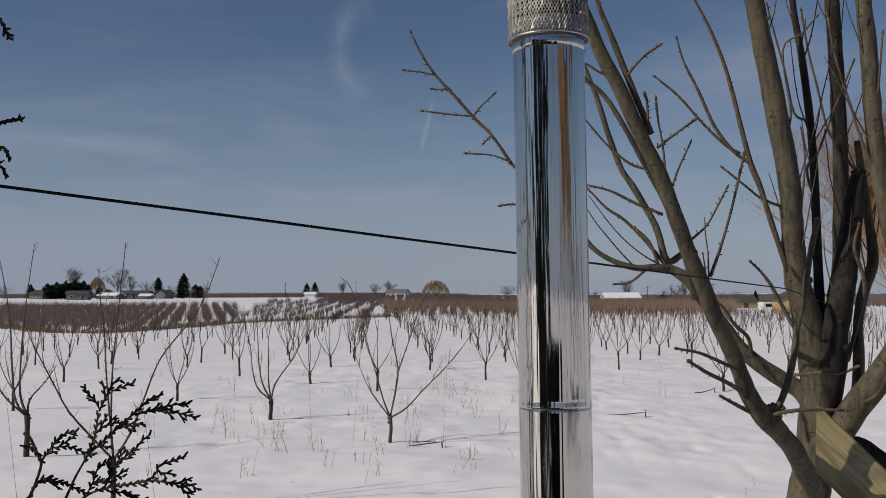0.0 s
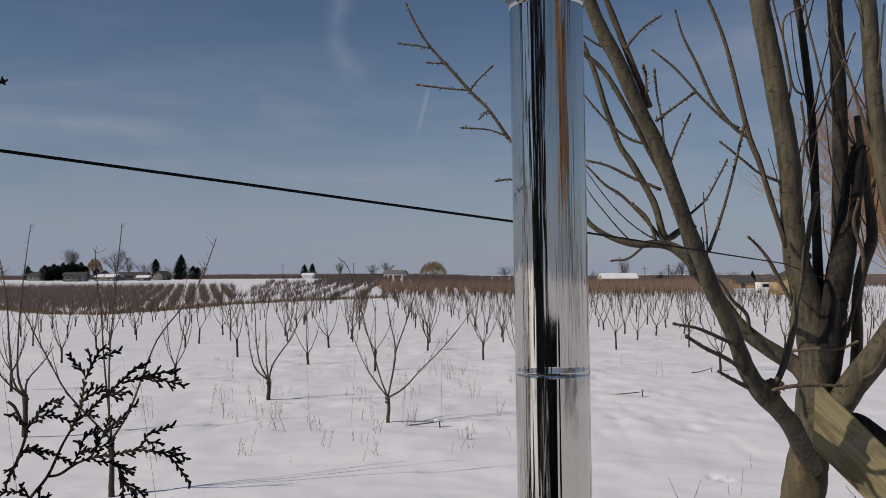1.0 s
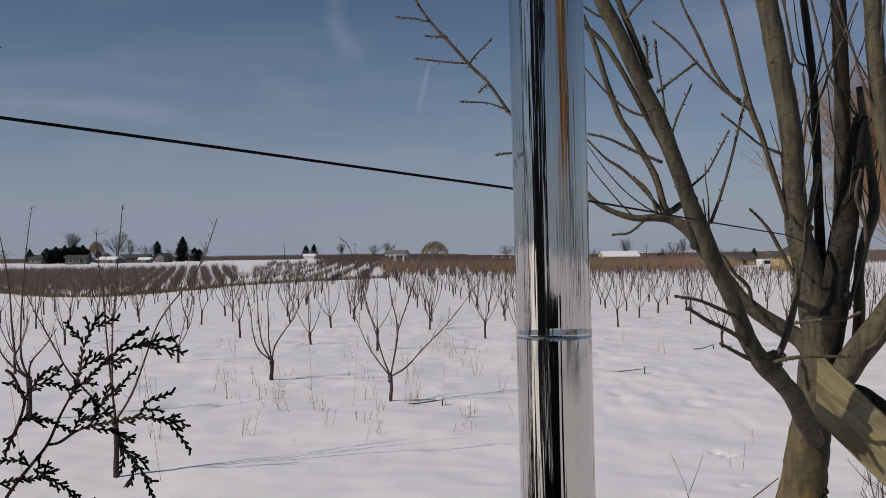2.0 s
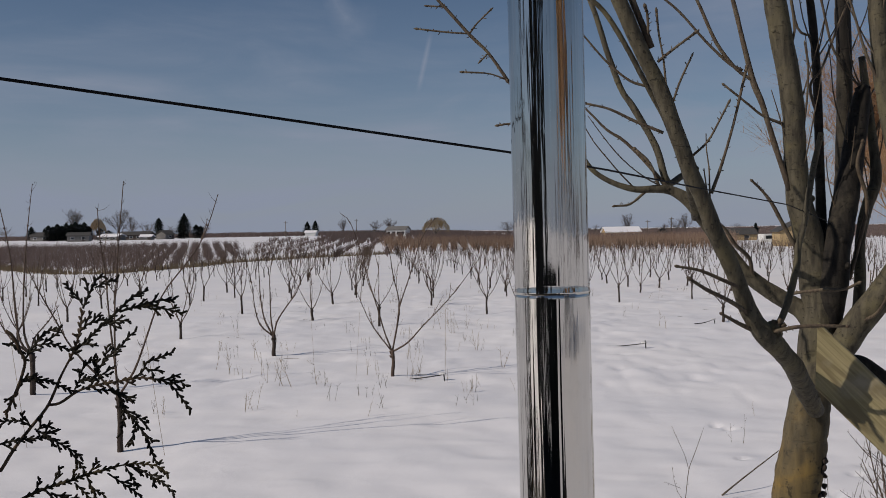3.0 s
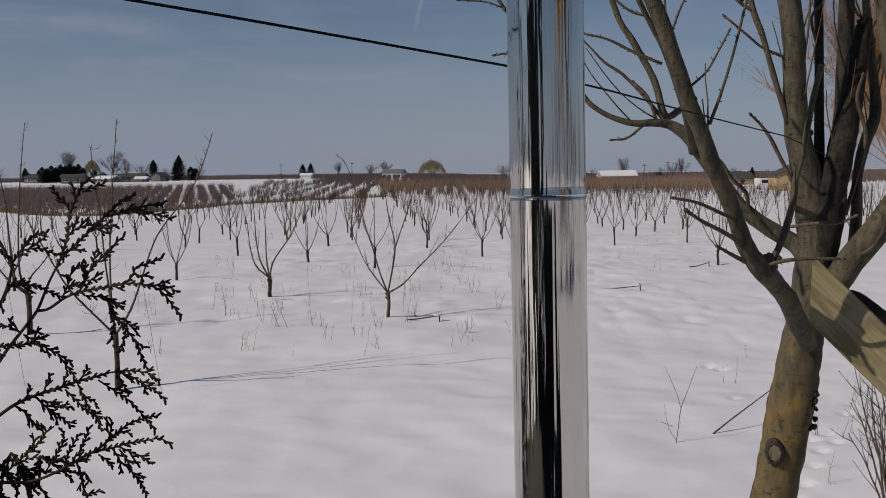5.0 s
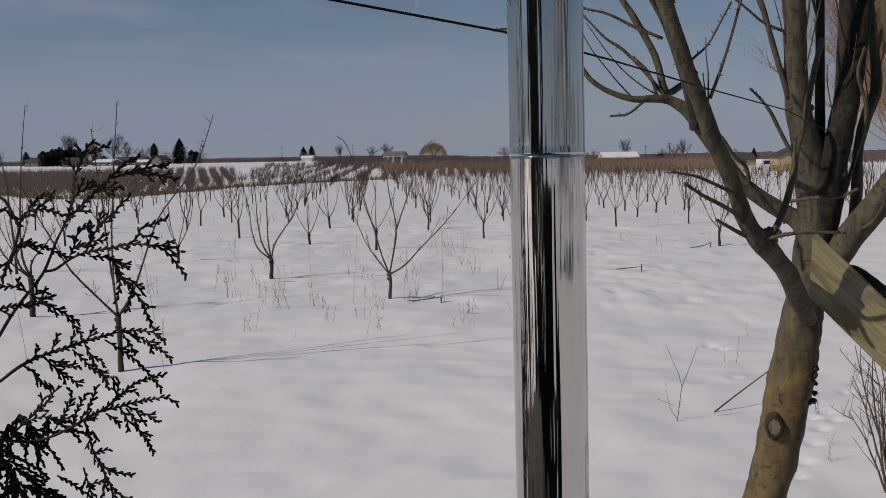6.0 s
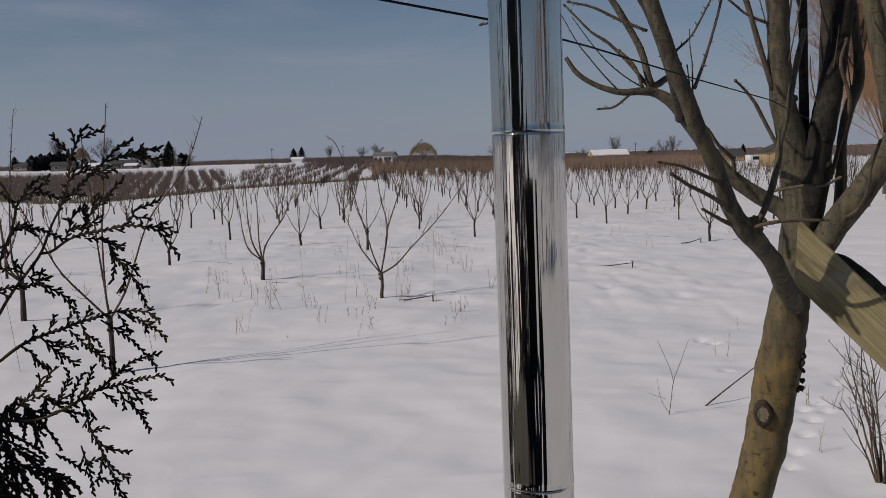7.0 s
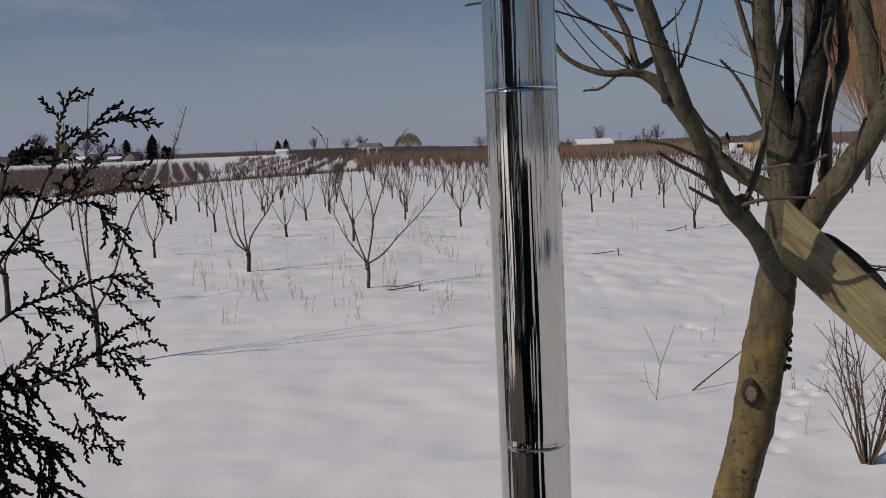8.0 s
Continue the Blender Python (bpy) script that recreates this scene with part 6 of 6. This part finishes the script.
def weed(x, y, height, stems, r, mat=STRAW, label="dry branching weed stalks sticking out of the snow", spread=0.15, lean=0.3, side=3):
    root = tagged(empty("dry_weed", pose(0, 0, 0)), label, "weed", "dry weeds")
    for k in range(stems):
        bm = bmesh.new()
        stalk(bm, weed_rng, x + weed_rng.gauss(0, spread), y + weed_rng.gauss(0, spread), height * weed_rng.uniform(0.6, 1.0), r, lean, side)
        part("stem", bm, mat, root)
    return root


for x, y, h, n in [(-7.8, 27.4, 0.90, 2), (-8.0, 30.2, 0.90, 2), (-6.8, 27.0, 0.90, 1), (-5.6, 25.1, 0.90, 3), (-5.2, 25.1, 0.90, 1), (0.1, 28.3, 0.90, 2), (-8.7, 28.6, 0.90, 1), (-2.2, 41.5, 0.90, 3), (-1.4, 39.2, 0.90, 3), (-2.7, 39.2, 0.90, 2), (-0.8, 32.1, 0.90, 2), (6.3, 39.4, 0.90, 1), (6.9, 38.4, 0.90, 1), (-3.0, 31.3, 0.90, 1), (1.1, 39.3, 0.90, 1)]:
    weed(x, y, h, n, 0.008)
for k in range(120):
    y = 21 + 46 * weed_rng.random() ** 1.3
    weed(weed_rng.uniform(-0.40, 0.06 if y < 40 else 0.28) * y, y, weed_rng.uniform(0.25, 0.75), weed_rng.choice((1, 2, 3, 4)), 0.005, STRAW if k % 3 else TWIG)
for gx, gy in ((5.28, 14.09), (5.26, 13.17), (6.14, 16.23), (4.86, 14.47), (4.55, 18.41), (5.89, 14.35)):
    weed(gx, gy, weed_rng.uniform(0.35, 0.7), 2, 0.0045, TWIG if gx > 4 else STRAW, "thin dry stalks near the bare shrub", 0.10, 0.25, 2)


def build_sapling():
    sapling = tagged(empty("sapling", pose(0, 0, 0)), "thin forked bare sapling sticking out of the snow", "sapling")
    for run in ([(2.713, 13.960, -0.034, 0.0062), (2.748, 13.960, 0.208, 0.0056), (2.792, 13.960, 0.553, 0.0050), (2.885, 13.960, 0.808, 0.0043), (3.020, 13.960, 1.182, 0.0025)],
                [(2.792, 13.960, 0.553, 0.0037), (2.735, 13.960, 0.768, 0.0037), (2.653, 13.960, 0.959, 0.0031), (2.554, 13.960, 1.192, 0.0025)],
                [(2.723, 13.960, 0.079, 0.0037), (2.623, 13.960, 0.236, 0.0031), (2.574, 13.960, 0.427, 0.0025), (2.550, 13.960, 0.617, 0.0019)],
                [(2.673, 13.960, 0.279, 0.0031), (2.565, 13.960, 0.324, 0.0025), (2.431, 13.960, 0.378, 0.0019)]):
        bm = bmesh.new()
        tube(bm, run, 5, 3, 0.15)
        buds(bm, weed_rng, run, 5, 0.02)
        part("stem", bm, TWIG, sapling)


build_sapling()
weed(5.54, 20.70, 0.5, 1, 0.005)
weed(4.32, 12.01, 0.55, 2, 0.004, STRAW, "thin dry grass stalks near the shrub", 0.08, 0.1, 1)


def fallen(points, r, label):
    bm = bmesh.new()
    tube(bm, [(x, y, ground_z(x, y) + z, r * k) for x, y, z, k in points], 5, 4, 0.15)
    tagged(mesh_object("fallen_branch", bm, TWIG), label, "branch", "fallen branches")


fallen([(3.38, 14.47, 0.0, 1.1), (3.77, 14.74, 0.20, 1.0), (4.41, 15.10, 0.52, 0.6)], 0.012, "bent bare stick poking out of the snow")
for k in range(16):
    y = 25 + 32 * weed_rng.random()
    x, a = weed_rng.uniform(-0.36, 0.26) * y, weed_rng.uniform(-0.5, 0.5)
    n = weed_rng.uniform(0.4, 1.1)
    fallen([(x, y, -0.01, 1), (x + n * 0.4 * math.cos(a), y + n * 0.4 * math.sin(a), 0.03 * weed_rng.random() + 0.01, 0.8), (x + n * math.cos(a), y + n * math.sin(a), -0.01, 0.4)], 0.006, "pruned twig lying on the snow")


def sprinkler(x, y, turn, length, tall):
    """A toppled irrigation riser: a dark hose, a white head and a black stake."""
    s = tagged(empty("sprinkler", pose(x, y, ground_z(x, y), 0, 0, turn)), "black irrigation riser with a white head lying on snow", "sprinkler", "sprinklers")
    bm = bmesh.new()
    tube(bm, [(-length, 0, 0.015, 0.018), (-length * 0.6, 0.02, 0.03, 0.018), (-length * 0.25, 0, 0.10, 0.016), (0, 0, 0.16, 0.015)], 7, 4)
    part("hose", bm, PLASTIC_BLACK, s)
    bm = bmesh.new()
    tube(bm, [(0.06, -0.03, -0.1, 0.018), (0.05, -0.02, 0.10, 0.020), (0.03, 0, 0.12 + tall, 0.016)], 7, 2)
    part("stake", bm, PLASTIC_BLACK, s)
    bm = bmesh.new()
    tube(bm, [(-0.10, 0, 0.17, 0.03), (-0.02, 0, 0.19, 0.034), (0.10, 0.01, 0.185, 0.026)], 8, 2)
    part("head", bm, PLASTIC_WHITE, s, "white plastic sprinkler head")


sprinkler(-1.55, 26.0, -8, 1.45, 0.10)
sprinkler(4.95, 32.6, -20, 1.6, 0.14)
sprinkler(8.9, 40.0, 10, 0.8, 0.05)


def string_line(x, y, z, dx):
    bm = bmesh.new()
    tube(bm, [(x, y, ground_z(x, y) - 0.05, 0.004), (x + dx, y, z, 0.004)], 4, 1)
    tagged(mesh_object("guy_string", bm, STRAW), "thin pale tie string from a tree limb to the snow", "string", "tree strings")


for x, y, z, dx in ((-3.95, 25.9, 1.9, 0.15), (-2.55, 26.2, 1.5, 0.1), (-1.5, 26.6, 1.9, 0.03), (-6.35, 17.6, 2.4, -0.35), (-6.1, 30.9, 1.9, -0.1), (-9.2, 17.9, 2.3, -0.3)):
    string_line(x, y, z, dx)


def shrub(x, y):
    """A many-stemmed bare shrub in a melted hollow."""
    rng = random.Random(88)
    s = tagged(empty("shrub", pose(x, y, ground_z(x, y) - 0.06)), "bare many-stemmed shrub with arching twigs in snow", "shrub")
    for k in range(15):
        a = 6.283 * k / 15 + rng.uniform(-0.3, 0.3)
        lean = rng.uniform(0.10, 0.55)
        run = limb_path(rng, (0.05 * math.cos(a), 0.05 * math.sin(a), 0), (lean * math.cos(a), lean * math.sin(a), 1), rng.uniform(1.1, 2.0), -0.01, 10)
        bm = bmesh.new()
        tube(bm, with_radius(run, rng.uniform(0.011, 0.019), 0.004), 6, 3, 0.15)
        for j in range(6):
            i = rng.randrange(3, 10)
            d = (run[i] - run[i - 1]).normalized() + Vector((rng.uniform(-1, 1), rng.uniform(-1, 1), rng.uniform(-0.2, 0.6)))
            twig = limb_path(rng, run[i], d, rng.uniform(0.2, 0.6), 0.0, 6)
            tube(bm, with_radius(twig, 0.006, 0.0025), 4, 2)
            spurs(bm, rng, twig, 0.0028, 4, 0.12)
        part("stem", bm, PEACH if k % 3 else TWIG, s)


shrub(4.66, 10.98)
